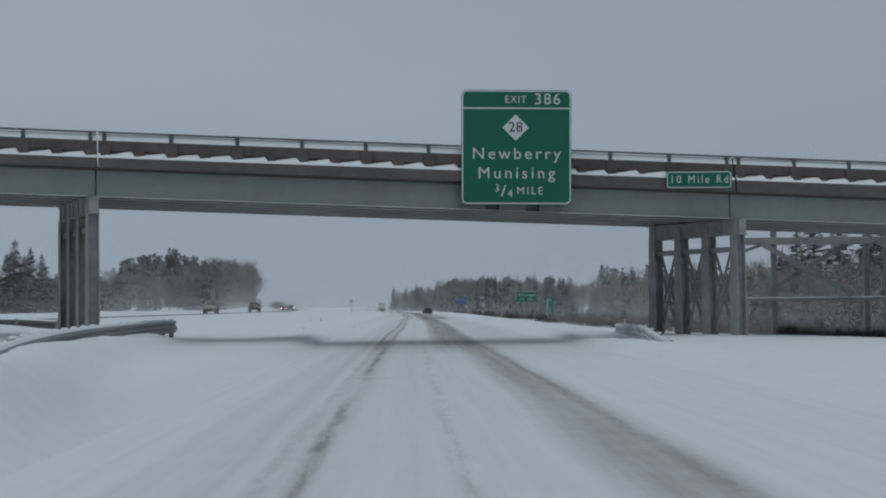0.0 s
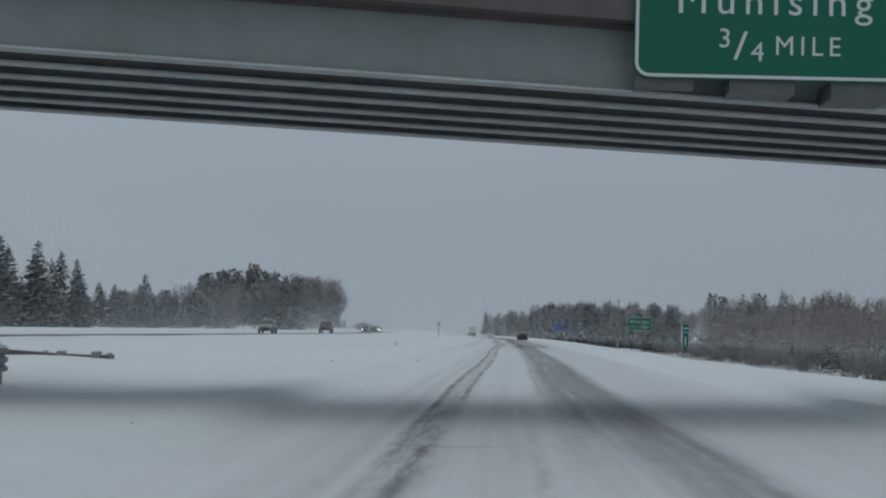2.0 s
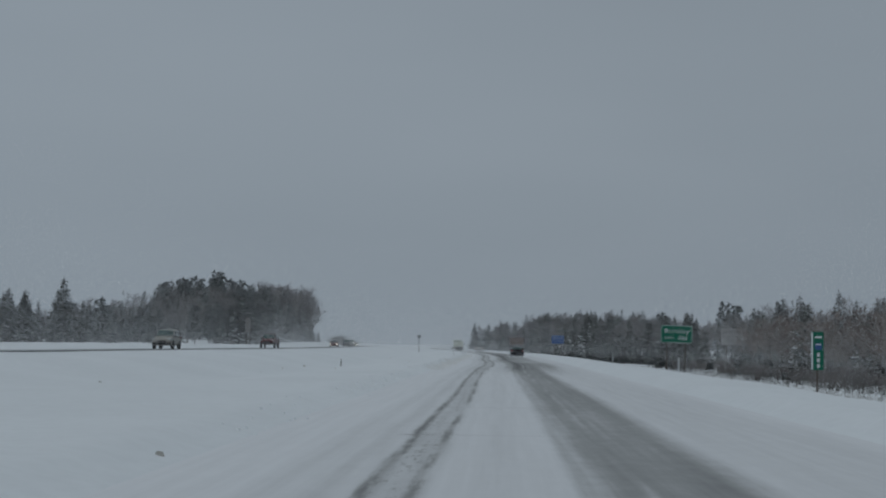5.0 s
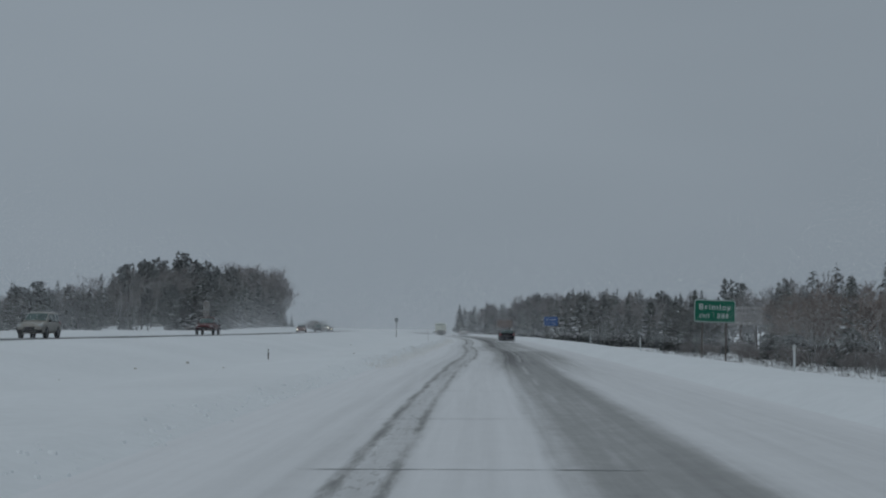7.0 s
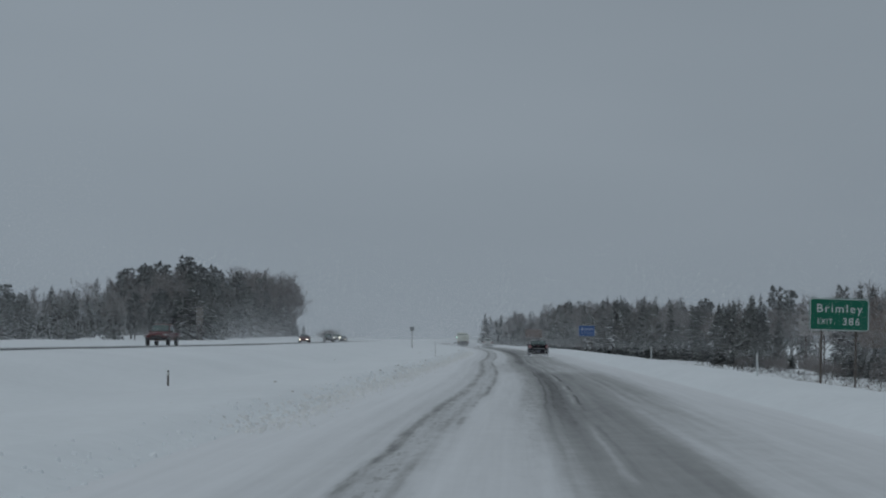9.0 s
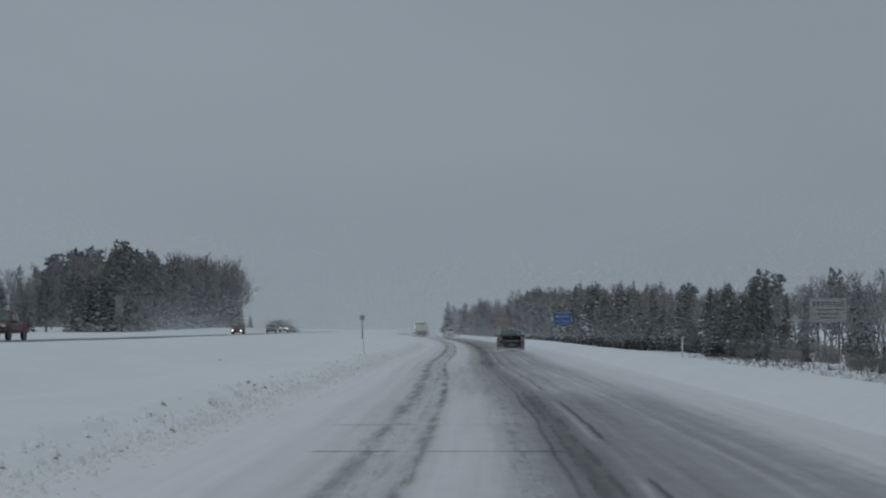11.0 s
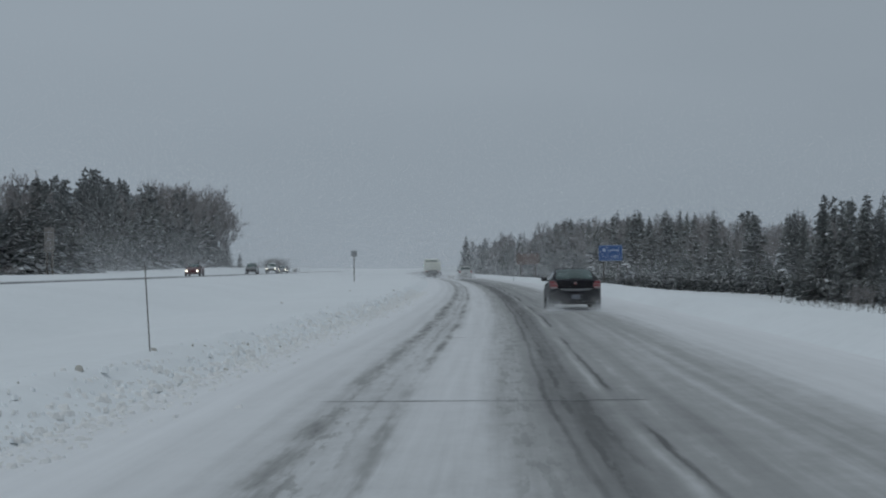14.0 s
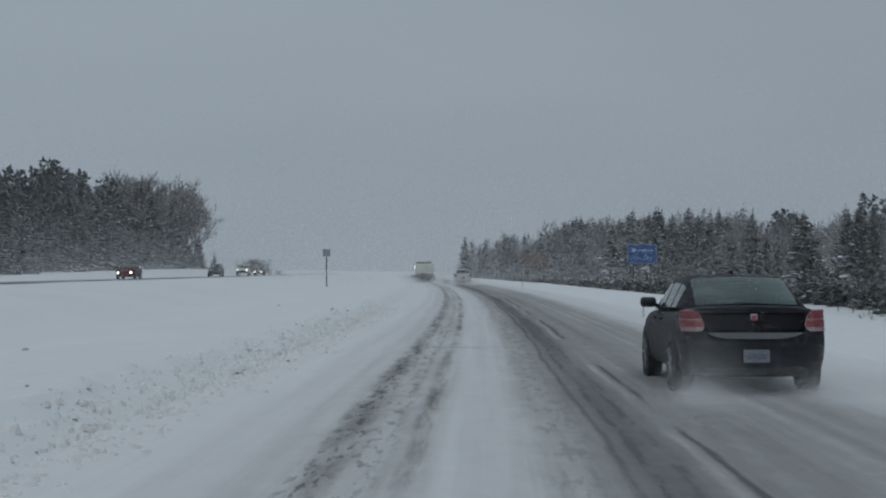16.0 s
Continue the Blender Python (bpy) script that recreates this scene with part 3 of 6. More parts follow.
def bent(s, name, turn=25, size=1.0):
    """A row of steel columns with a cap and laced cross bracing, turned along the bents' own direction."""
    x, y = -11.57 + s * math.cos(B_SKEW), 57.72 + s * math.sin(B_SKEW)
    top = base_z(s) - 2.46
    pier = thing(name, pose(x, y, 0, 0, 0, turn), "grey steel bridge pier with four columns and a cap beam", "bridge pier", "bridge piers", kind="structure")
    pier.scale = (1, size, 1)
    cap = bmesh.new()
    box(cap, -0.22, 0.22, -0.3, 6.5, top - 0.04, top)
    box(cap, -0.22, 0.22, -0.3, 6.5, top - 0.62, top - 0.58)
    box(cap, -0.16, 0.16, -0.28, 6.48, top - 0.58, top - 0.04)
    for i in range(7):
        yy = -0.05 + i
        box(cap, -0.215, 0.215, yy - 0.012, yy + 0.012, top - 0.58, top - 0.04)
    part("cap_beam", cap, STEEL_PIER, pier, "riveted steel cap beam")
    ys = (0.1, 2.13, 4.17, 6.2)
    for yy in ys:
        col = bmesh.new()
        for dx in (-0.21, 0.18):
            c = bmesh.ops.create_cube(col, size=1.0, matrix=Matrix.Translation((dx + 0.015, yy, (top - 1.2) / 2)) @ Matrix.Diagonal((0.04, 0.46, top + 0.0, 1)))
            for v in c["verts"]:
                if v.co.z < 0:
                    v.co.y = yy + (v.co.y - yy) * 1.35
        box(col, -0.18, 0.18, yy - 0.02, yy + 0.02, -0.6, top - 0.6)
        part("column", col, STEEL_PIER, pier, "tapered steel column")
        part("bearing", bx(-0.15, 0.15, yy - 0.15, yy + 0.15, top, top + 0.06), STEEL_DARK, pier)
    part("strut", bx(-0.07, 0.07, ys[0], ys[-1], top - 1.30, top - 1.08), STEEL_PIER, pier)
    for y0, y1 in zip(ys, ys[1:]):
        for za, zb in ((top - 1.1, 0.4), (0.4, top - 1.1)):
            lace = bmesh.new()
            A, B = Vector((0, y0 + 0.2, za)), Vector((0, y1 - 0.2, zb))
            d = (B - A).normalized()
            side = Vector((0, -d.z, d.y)) * 0.16
            for sgn in (1, -1):
                bar(lace, A + side * sgn, B + side * sgn, 0.08, 0.075)
            k = 10
            for i in range(k):
                p, q = A + (B - A) * (i / k), A + (B - A) * ((i + 1) / k)
                bar(lace, p + side * (1 if i % 2 else -1), q + side * (-1 if i % 2 else 1), 0.05, 0.065)
            part("laced_brace", lace, STEEL_DARK, pier)
    return pier


bent(-0.17, "bridge_pier", 22.3, 0.96)
bent(25.2, "bridge_pier", 25, 0.96)
bent(-24.6, "bridge_pier")
bent(49.6, "bridge_pier")

# steel trestle behind the bridge
trestle = thing("steel_trestle", pose(16.4, 76, 0), "snow-dusted steel trestle with crossed braces behind the bridge", "trestle")
part("top_chord", bx(-0.6, 16, -0.2, 0.2, 4.36, 4.72, bevel=0.02), STEEL_PIER, trestle)
part("bottom_chord", bx(-0.4, 16, -0.2, 0.2, 1.58, 1.74, bevel=0.02), STEEL_PIER, trestle)
part("chord_snow", bx(-0.4, 16, -0.18, 0.18, 1.744, 1.80, bevel=0.025), SNOW, trestle, "snow on the lower beam")
for x in (1.35, 5.9, 6.9, 11.5):
    part("post", bx(x - 0.13, x + 0.13, -0.13, 0.13, -1.8, 6.0, bevel=0.01), STEEL_DARK, trestle)
for x in (0.75, 6.6, 11.2):
    for za, zb in ((4.4, 1.9), (1.9, 4.4)):
        q = -0.24 if za > zb else 0.24
        part("brace", bar(bmesh.new(), (x, q, za), (x + 4.3, q, zb), 0.12, 0.25), STEEL_PIER, trestle)
    part("gusset", bx(x + 1.9, x + 2.4, -0.19, 0.19, 2.95, 3.35), STEEL_PIER, trestle)
part("knee", bar(bmesh.new(), (-0.6, 0, 3.9), (1.2, 0, 4.5), 0.1, 0.14), STEEL_PIER, trestle)


# ---- guard rails ----


def guard_rail(pts, label, tops, mat=None, face=1, tall=1.0):
    """Corrugated beam on timber posts, with snow along its top."""
    g = thing("guard_rail", Matrix.Identity(4), label, "guard rail", "guard rails")
    prof = ((0.0, 0.0), (0.07, 0.04), (0.07, 0.11), (0.0, 0.15), (0.0, 0.19), (0.07, 0.23), (0.07, 0.30), (0.0, 0.34), (0.0, 0.38), (0.07, 0.42), (0.07, 0.48), (0.0, 0.52))
    bm = bmesh.new()
    cap = bmesh.new()
    prev = prevc = None
    side = None
    for i, (x, y) in enumerate(pts):
        j = min(i + 1, len(pts) - 1)
        h = max(i - 1, 0)
        d = Vector((pts[j][0] - pts[h][0], pts[j][1] - pts[h][1], 0)).normalized()
        side = Vector((d.y, -d.x, 0)) * face
        z = tops(i / (len(pts) - 1))
        ring = [bm.verts.new(Vector((x, y, z - v * tall)) + side * o) for o, v in prof]
        ringc = [cap.verts.new(Vector((x, y, z + v)) + side * o) for o, v in ((0.06, -0.03), (0.03, 0.035), (-0.05, 0.05 + 0.03 * noise.noise((x, y, 0))), (-0.12, -0.02))]
        if prev:
            for k in range(len(prof) - 1):
                bm.faces.new((prev[k], ring[k], ring[k + 1], prev[k + 1]))
            for k in range(3):
                cap.faces.new((prevc[k], ringc[k], ringc[k + 1], prevc[k + 1]))
        prev, prevc = ring, ringc
    beam = part("beam", bm, mat or GALV, g, "galvanised corrugated beam", smooth=False)
    sol = beam.modifiers.new("thickness", "SOLIDIFY")
    sol.thickness = 0.008
    part("beam_snow", cap, SNOW, g, "snow along the beam's top", smooth=True)
    for i in range(0, len(pts), 2):
        x, y = pts[i]
        z = tops(i / (len(pts) - 1))
        if z < height(x, y) + 0.07:
            continue
        part("post", bx(x - 0.15 * face - 0.09, x - 0.15 * face + 0.09, y - 0.09, y + 0.09, height(x, y) - 0.3, z + 0.02, bevel=0.015), STEEL_DARK, g)
        part("post_snow", bx(x - 0.15 * face - 0.08, x - 0.15 * face + 0.08, y - 0.08, y + 0.08, z + 0.022, z + 0.08, bevel=0.03), SNOW, g)
    return g


guard_rail([(-5.4 - 4.9 * (1 - (1 - i / 40) ** 2), 20 + i * 1.2) for i in range(41)], "galvanised guard rail half buried in snow before the pier", lambda f: 0.98 + 0.04 * f)
# dark steel and the taller beam stand in for shade around this rail
median_rail = guard_rail([(-31 + i * 1.1, 88 + i * 0.0938) for i in range(17)], "guard rail with shade in its dark colour, running low into the snowy median", lambda f: 1.07 - 0.57 * smooth(0.42, 0.98, f), RAIL_DARK, tall=1.65)
for x in (-15.2, -14.0):
    part("terminal_block", bx(x - 0.15, x + 0.15, 89.2, 89.5, 0.22, 0.58, bevel=0.02), STEEL_DARK, median_rail, "dark block at the rail's end")
    part("block_snow", bx(x - 0.14, x + 0.14, 89.2, 89.5, 0.582, 0.64, bevel=0.025), SNOW, median_rail)
guard_rail([(8.71 + 0.055 * i, 52.4 + 1.2 * i) for i in range(19)], "guard rail that sinks into drifted snow by the pier", lambda f: 0.62 - 0.06 * smooth(0.6, 1.0, f) - 0.36 * (1 - smooth(0.0, 0.5, f)), mat=PLASTERED, face=-1)

# ---- signs ----


def sign_board(name, x0, x1, z0, z1, y, mat, border, label, category, posts=(), thick=0.05, rim=0.07, r=0.2, ground_z=None, post_r=0.07):
    t = thing(name, pose((x0 + x1) / 2, y, z0), label, category)
    w, h = (x1 - x0) / 2, z1 - z0
    part("panel", rounded(bmesh.new(), -w, w, 0, h, 0, thick, r), mat, t)
    if border:
        part("border", frame_ring(bmesh.new(), -w + 0.02, w - 0.02, 0.02, h - 0.02, -0.006, 0.001, max(r - 0.02, 0.02), rim), border, t, "white border strip")
    for px in posts:
        part("post", bx(px - post_r, px + post_r, thick, thick + 2 * post_r, (ground_z if ground_z is not None else height(px, y)) - z0 - 0.4, h - 0.1), WOOD, t, "sign post")
    return t


exit_sign = sign_board("exit_sign", 1.97, 6.22, 5.43, 9.87, 59.88, GREEN_SIGN, WHITE_SHEET, "large green motorway exit sign with white letters, fixed to the bridge", "road sign", rim=0.05, r=0.24)
part("bar", bx(-2.08, 2.08, -0.006, 0.0, 3.70, 3.755), WHITE_SHEET, exit_sign, "white dividing line")
writing("lettering", "EXIT", 0.40, WHITE_SHEET, exit_sign, (-0.03, -0.006, 4.06), 1.22, 0.88)
writing("lettering", "386", 0.62, WHITE_SHEET, exit_sign, (1.20, -0.006, 4.07), 1.16, 1.0)
dia = bmesh.new()
box(dia, -0.36, 0.36, -0.006, 0.0, -0.36, 0.36, m=Matrix.Translation((-0.03, 0, 2.98)) @ pose(0, 0, 0, 0, 45, 0))
part("route_shield", dia, WHITE_SHEET, exit_sign, "white diamond route marker")
writing("lettering", "28", 0.56, BLACK_SHEET, exit_sign, (-0.03, -0.010, 2.98), 1.05, 0.98)
writing("lettering", "Newberry", 0.62, WHITE_SHEET, exit_sign, (0.0, -0.006, 1.95), 1.30, 1.06)
writing("lettering", "Munising", 0.62, WHITE_SHEET, exit_sign, (0.0, -0.006, 1.20), 1.32, 1.04)
writing("lettering", "3", 0.42, WHITE_SHEET, exit_sign, (-0.74, -0.006, 0.62))
writing("lettering", "/", 0.62, WHITE_SHEET, exit_sign, (-0.50, -0.006, 0.50), 1.0, 1.3)
writing("lettering", "4", 0.42, WHITE_SHEET, exit_sign, (-0.24, -0.006, 0.42))
writing("lettering", "MILE", 0.42, WHITE_SHEET, exit_sign, (0.52, -0.006, 0.52), 1.35, 0.95)
for a0, a1, low in ((-2.1, -1.2, -0.13), (-0.65, 0.35, -0.19), (0.9, 1.8, -0.25)):
    part("bracket", bx(a0, a1, 0.06, 0.5 + 0.19 * (a0 + 2.1), low, 0.03), RAIL_DARK, exit_sign, "dark mounting bracket")
for px in (-1.4, -0.1, 1.2):
    part("hanger", bx(px - 0.05, px + 0.05, 0.05, 0.16, 0.1, 4.3), BACK_ALU, exit_sign)
exit_sign.matrix_basis = pose(4.07, 59.9, 5.405, 0, 0.7, 0)

road_sign = sign_board("street_name_sign", 10.13, 12.72, 6.08, 6.76, 61.35, GREEN_SIGN, WHITE_SHEET, "small green road name sign fixed to the bridge parapet", "road sign", rim=0.035, r=0.12)
writing("lettering", "10 Mile Rd", 0.44, WHITE_SHEET, road_sign, (0, -0.006, 0.345), 1.35, 0.9)
for px in (-0.8, 0.8):
    part("bracket", bx(px - 0.04, px + 0.04, 0.05, 0.55, 0.1, 0.6), BACK_ALU, road_sign)

town_sign = sign_board("exit_distance_sign", 16.3, 19.42, 2.02, 3.74, 243.5, GREEN_SIGN, WHITE_SHEET, "green exit distance sign, slightly askew, on two posts beside the woods", "road sign", posts=(-0.9, 0.9), rim=0.04, r=0.18, ground_z=-2.6, post_r=0.05)
town_sign.matrix_basis = town_sign.matrix_basis @ pose(0, 0, 0, 0, 1.6, 0)
writing("lettering", "Brimley", 0.62, WHITE_SHEET, town_sign, (0, -0.006, 1.16), 1.22, 1.04)
writing("lettering", "EXIT", 0.38, WHITE_SHEET, town_sign, (-0.75, -0.006, 0.47), 1.2, 0.9)
writing("lettering", "386", 0.54, WHITE_SHEET, town_sign, (0.62, -0.006, 0.49), 1.2, 1.0)

blue_sign = sign_board("service_sign", 12.2, 14.92, 2.16, 3.98, 428, BLUE_SIGN, PALE_BLUE, "dull blue motorway service sign against snowy conifers", "road sign", posts=(-0.8, 0.8), rim=0.04, r=0.12, ground_z=-1.0, post_r=0.05)
writing("lettering", "EXIT", 0.36, PALE_BLUE, blue_sign, (-0.62, -0.006, 0.48), 1.2, 0.9)
writing("lettering", "386", 0.52, PALE_BLUE, blue_sign, (0.50, -0.006, 0.50), 1.15, 0.98)
part("emblem", rounded(bmesh.new(), -0.95, -0.55, 1.05, 1.45, -0.006, 0.0, 0.18), PALE_BLUE, blue_sign)
for x0, x1 in ((-0.35, -0.1), (0.0, 0.4), (0.5, 1.0)):
    part("text_bar", bx(x0, x1, -0.006, 0.0, 1.16, 1.30), PALE_BLUE, blue_sign)

mile = sign_board("mile_marker", 13.65, 14.19, 0.64, 2.28, 157, GREEN_SIGN, None, "tall narrow green mile marker on a timber post", "mile marker", posts=(0.0,), rim=0.025, r=0.06, thick=0.02, ground_z=-1.2, post_r=0.035)
part("edge_band", bx(-0.262, -0.185, -0.008, 0.0, 0.03, 1.61), WHITE_SHEET, mile, "white reflective edge band")
part("shield", rounded(bmesh.new(), -0.10, 0.19, 0.86, 1.16, -0.006, 0.0, 0.09), BLUE_SIGN, mile, "blue route shield")
part("shield_top", bx(-0.07, 0.16, -0.009, -0.006, 1.07, 1.12), WHITE_SHEET, mile)
for z0, z1, w in ((1.36, 1.45, 0.15), (0.58, 0.74, 0.055), (0.34, 0.50, 0.06), (0.10, 0.26, 0.055)):
    part("text_bar", bx(0.045 - w, 0.045 + w, -0.006, 0.0, z0, z1), WHITE_SHEET, mile)

tag_sign = sign_board("small_sign", -17.28, -16.54, 3.02, 3.74, 437, BACK_ALU, None, "small grey sign on a post in the snowy median", "road sign", posts=(0.0,), r=0.05, thick=0.02, ground_z=0.2, post_r=0.06)

bill = sign_board("billboard", 45.5, 50.45, 2.4, 5.6, 406, BROWN_SIGN, None, "faded pale billboard standing before the woods", "billboard", posts=(-1.4, 1.4), r=0.05, ground_z=-2.9, post_r=0.12)
for k in range(8):
    part("text_bar", bx(-2.05 + k * 0.53, -1.70 + k * 0.53, -0.006, 0.0, 2.15, 2.75), FADED, bill)
for z, w in ((1.55, 1.7), (1.0, 1.5), (0.45, 1.1)):
    part("text_bar", bx(-w, w, -0.006, 0.0, z, z + 0.20), FADED, bill)

brown = sign_board("attraction_sign", 3.8, 7.75, 2.0, 3.87, 514, BROWN_DARK, None, "wide brown sign by the far woods, its colour lifted for haze", "road sign", posts=(-1.2, 1.2), r=0.1, ground_z=-1.6, post_r=0.12)
for z in (0.3, 0.75, 1.2, 1.55):
    part("text_bar", bx(-1.7, 1.7, -0.006, 0.0, z, z + 0.13), PALE_BROWN, brown)


PANEL_BACK = material("weathered_panel_back", (0.19, 0.175, 0.165), 0.6, grain=4.0, vary=0.18)
board = sign_board("sign_panel", -57.0, -55.7, 4.05, 7.15, 444, PANEL_BACK, None, "tall narrow tan sign panel seen from behind at the wood's edge", "road sign", posts=(-0.35, 0.35), r=0.04, thick=0.04, ground_z=0.8, post_r=0.12)
for z in (0.5, 1.5, 2.5):
    part("stiffener", bx(-0.6, 0.6, -0.05, -0.002, z - 0.04, z + 0.04), BACK_ALU, board)


def marker_post(x, y, h, mat, label, r=0.04, lean=0.0):
    base = height(x, y)
    t = thing("marker_post", pose(x, y, base, 0, lean, 0), label, "marker post", "marker posts")
    part("stake", bx(-r, r, -0.02, 0.02, -0.3, h, bevel=0.008), mat, t)
    part("reflector", bx(-r * 0.7, r * 0.7, -0.03, -0.021, h - 0.2, h - 0.06), REFLECTOR, t)


for x, y, h in ((9.95, 173.5, 0.8), (10.2, 267.8, 0.95), (4.75, 333, 0.7), (9.9, 220, 0.8), (2.3, 420, 1.1), (9.9, 72.4, 0.62)):
    marker_post(x, y, h, WHITE_SHEET, "thin white delineator post in roadside snow", 0.036)
marker_post(-12.9, 221.7, 0.62, WOOD, "short dark stake in the snowy median")
marker_post(-4.68, 270.5, 1.25, WOOD, "thin leaning stake at the snow bank", 0.007, -3.0)

# ---- trees ----
rng = random.Random(7)


def leaf(vs, fs, p, d, up, length, width):
    """One pointed spray: a bent quad."""
    side = d.cross(up)
    if side.length < 1e-4:
        side = Vector((1, 0, 0))
    side = side.normalized() * width
    i = len(vs)
    vs += [p, p + d * length * 0.45 + side, p + d * length, p + d * length * 0.45 - side]
    fs.append((i, i + 1, i + 2, i + 3))


def tube(vs, fs, a, b, r0, r1, n=4):
    d = (b - a).normalized()
    u = d.orthogonal().normalized()
    w = d.cross(u)
    i = len(vs)
    for p, r in ((a, r0), (b, r1)):
        vs += [p + (u * math.cos(k * 2 * math.pi / n) + w * math.sin(k * 2 * math.pi / n)) * r for k in range(n)]
    fs += [(i + k, i + (k + 1) % n, i + n + (k + 1) % n, i + n + k) for k in range(n)]


def strip_of(vs, fs, pts, side, width):
    """A bough's flat body: a strip along pts, widest in its middle."""
    i = len(vs)
    n = len(pts)
    for k, p in enumerate(pts):
        w = side * width * (0.35 + 0.65 * math.sin(math.pi * (0.15 + 0.8 * k / (n - 1))))
        vs += [p - w, p + w]
    fs += [(i + 2 * k, i + 2 * k + 1, i + 2 * k + 3, i + 2 * k + 2) for k in range(n - 1)]


def conifer(h, spread, snow, seed, ragged=0.3):
    """Meshes of trunk, needles and lying snow of a spruce or fir: tiers of drooping boughs."""
    r = random.Random(seed)
    tv, tf, nv, nf, sv, sf = [], [], [], [], [], []
    lean = Vector((r.uniform(-0.02, 0.02), r.uniform(-0.02, 0.02), 1))
    tube(tv, tf, Vector((0, 0, -0.8)), lean * h * 0.6, 0.018 * h, 0.009 * h, 6)
    tube(tv, tf, lean * h * 0.6, lean * h, 0.009 * h, 0.01, 5)
    z = 0.04 * h
    while z < h * 0.985:
        f = z / h
        tier = 0.82 + 0.36 * r.random()
        reach = spread * ((1 - f) ** 0.9) * (0.72 + 0.28 * min(1, f * 7)) * tier + 0.10
        k = max(4, int(4 + reach * 2.3))
        a0 = r.uniform(0, 6.28)
        for i in range(k):
            a = a0 + i * 6.283 / k + r.uniform(-0.4, 0.4)
            L = reach * r.uniform(1 - ragged * 1.5, 1 + ragged * 0.7)
            out = Vector((math.cos(a), math.sin(a), 0))
            side = Vector((-out.y, out.x, r.uniform(-0.5, 0.5))).normalized()
            root = lean * (z + r.uniform(-0.15, 0.15))
            rise = 0.55 * f - 0.22 + r.uniform(-0.16, 0.16)
            droop = r.uniform(0.10, 0.30) * (1 - 0.6 * f)
            line = [root + out * L * g + Vector((0, 0, L * (rise * g - droop * g * g + 0.12 * g ** 4))) for g in (0.12, 0.5, 0.8, 1.05)]
            strip_of(nv, nf, line, side, 0.12 + 0.14 * min(L, 1.6))
            for j in range(max(1, int(L / 0.62))):
                g = r.uniform(0.35, 1.0)
                p = root + out * L * g + Vector((0, 0, L * (rise * g - droop * g * g)))
                for sgn in (-1, 1):
                    dd = (out * r.uniform(0.4, 1.0) + side * sgn * r.uniform(0.5, 1.0) + Vector((0, 0, r.uniform(-0.75, 0.15)))).normalized()
                    leaf(nv, nf, p, dd, Vector((r.uniform(-0.6, 0.6), r.uniform(-0.6, 0.6), 1)), r.uniform(0.45, 0.95) * (0.4 + 0.35 * min(L, 1.8)), r.uniform(0.16, 0.28) * (0.5 + 0.3 * min(L, 1.7)))
            if r.random() < snow * 0.8 * (1.35 - 1.35 * f) and L > 0.45:
                g0 = r.uniform(0.3, 0.6)
                top = [root + out * L * g + Vector((0, 0, L * (rise * g - droop * g * g + 0.10 * g ** 4) + 0.07)) for g in (g0, (g0 + 1.0) / 2, 1.02)]
                strip_of(sv, sf, top, (side + Vector((0, 0, r.uniform(-0.35, 0.35)))).normalized(), r.uniform(0.12, 0.27) * (1.7 if snow > 1 else 1.0) * min(1.0, 0.5 + L / 3))
                if r.random() < 0.6:
                    leaf(sv, sf, top[1], (out + side * r.choice((-0.9, 0.9)) + Vector((0, 0, -0.35))).normalized(), Vector((0, 0, 1)), r.uniform(0.3, 0.6), r.uniform(0.08, 0.16))
        z += (0.24 + 0.20 * (1 - f)) * (h / 12) ** 0.5
    tip = lean * h
    for i in range(5):
        leaf(nv, nf, tip - Vector((0, 0, 0.25 * i)), Vector((r.uniform(-0.5, 0.5), r.uniform(-0.5, 0.5), 0.9)).normalized(), Vector((r.uniform(-1, 1), 1, 0)), 0.5, 0.07)
    return (tv, tf), (nv, nf), (sv, sf)


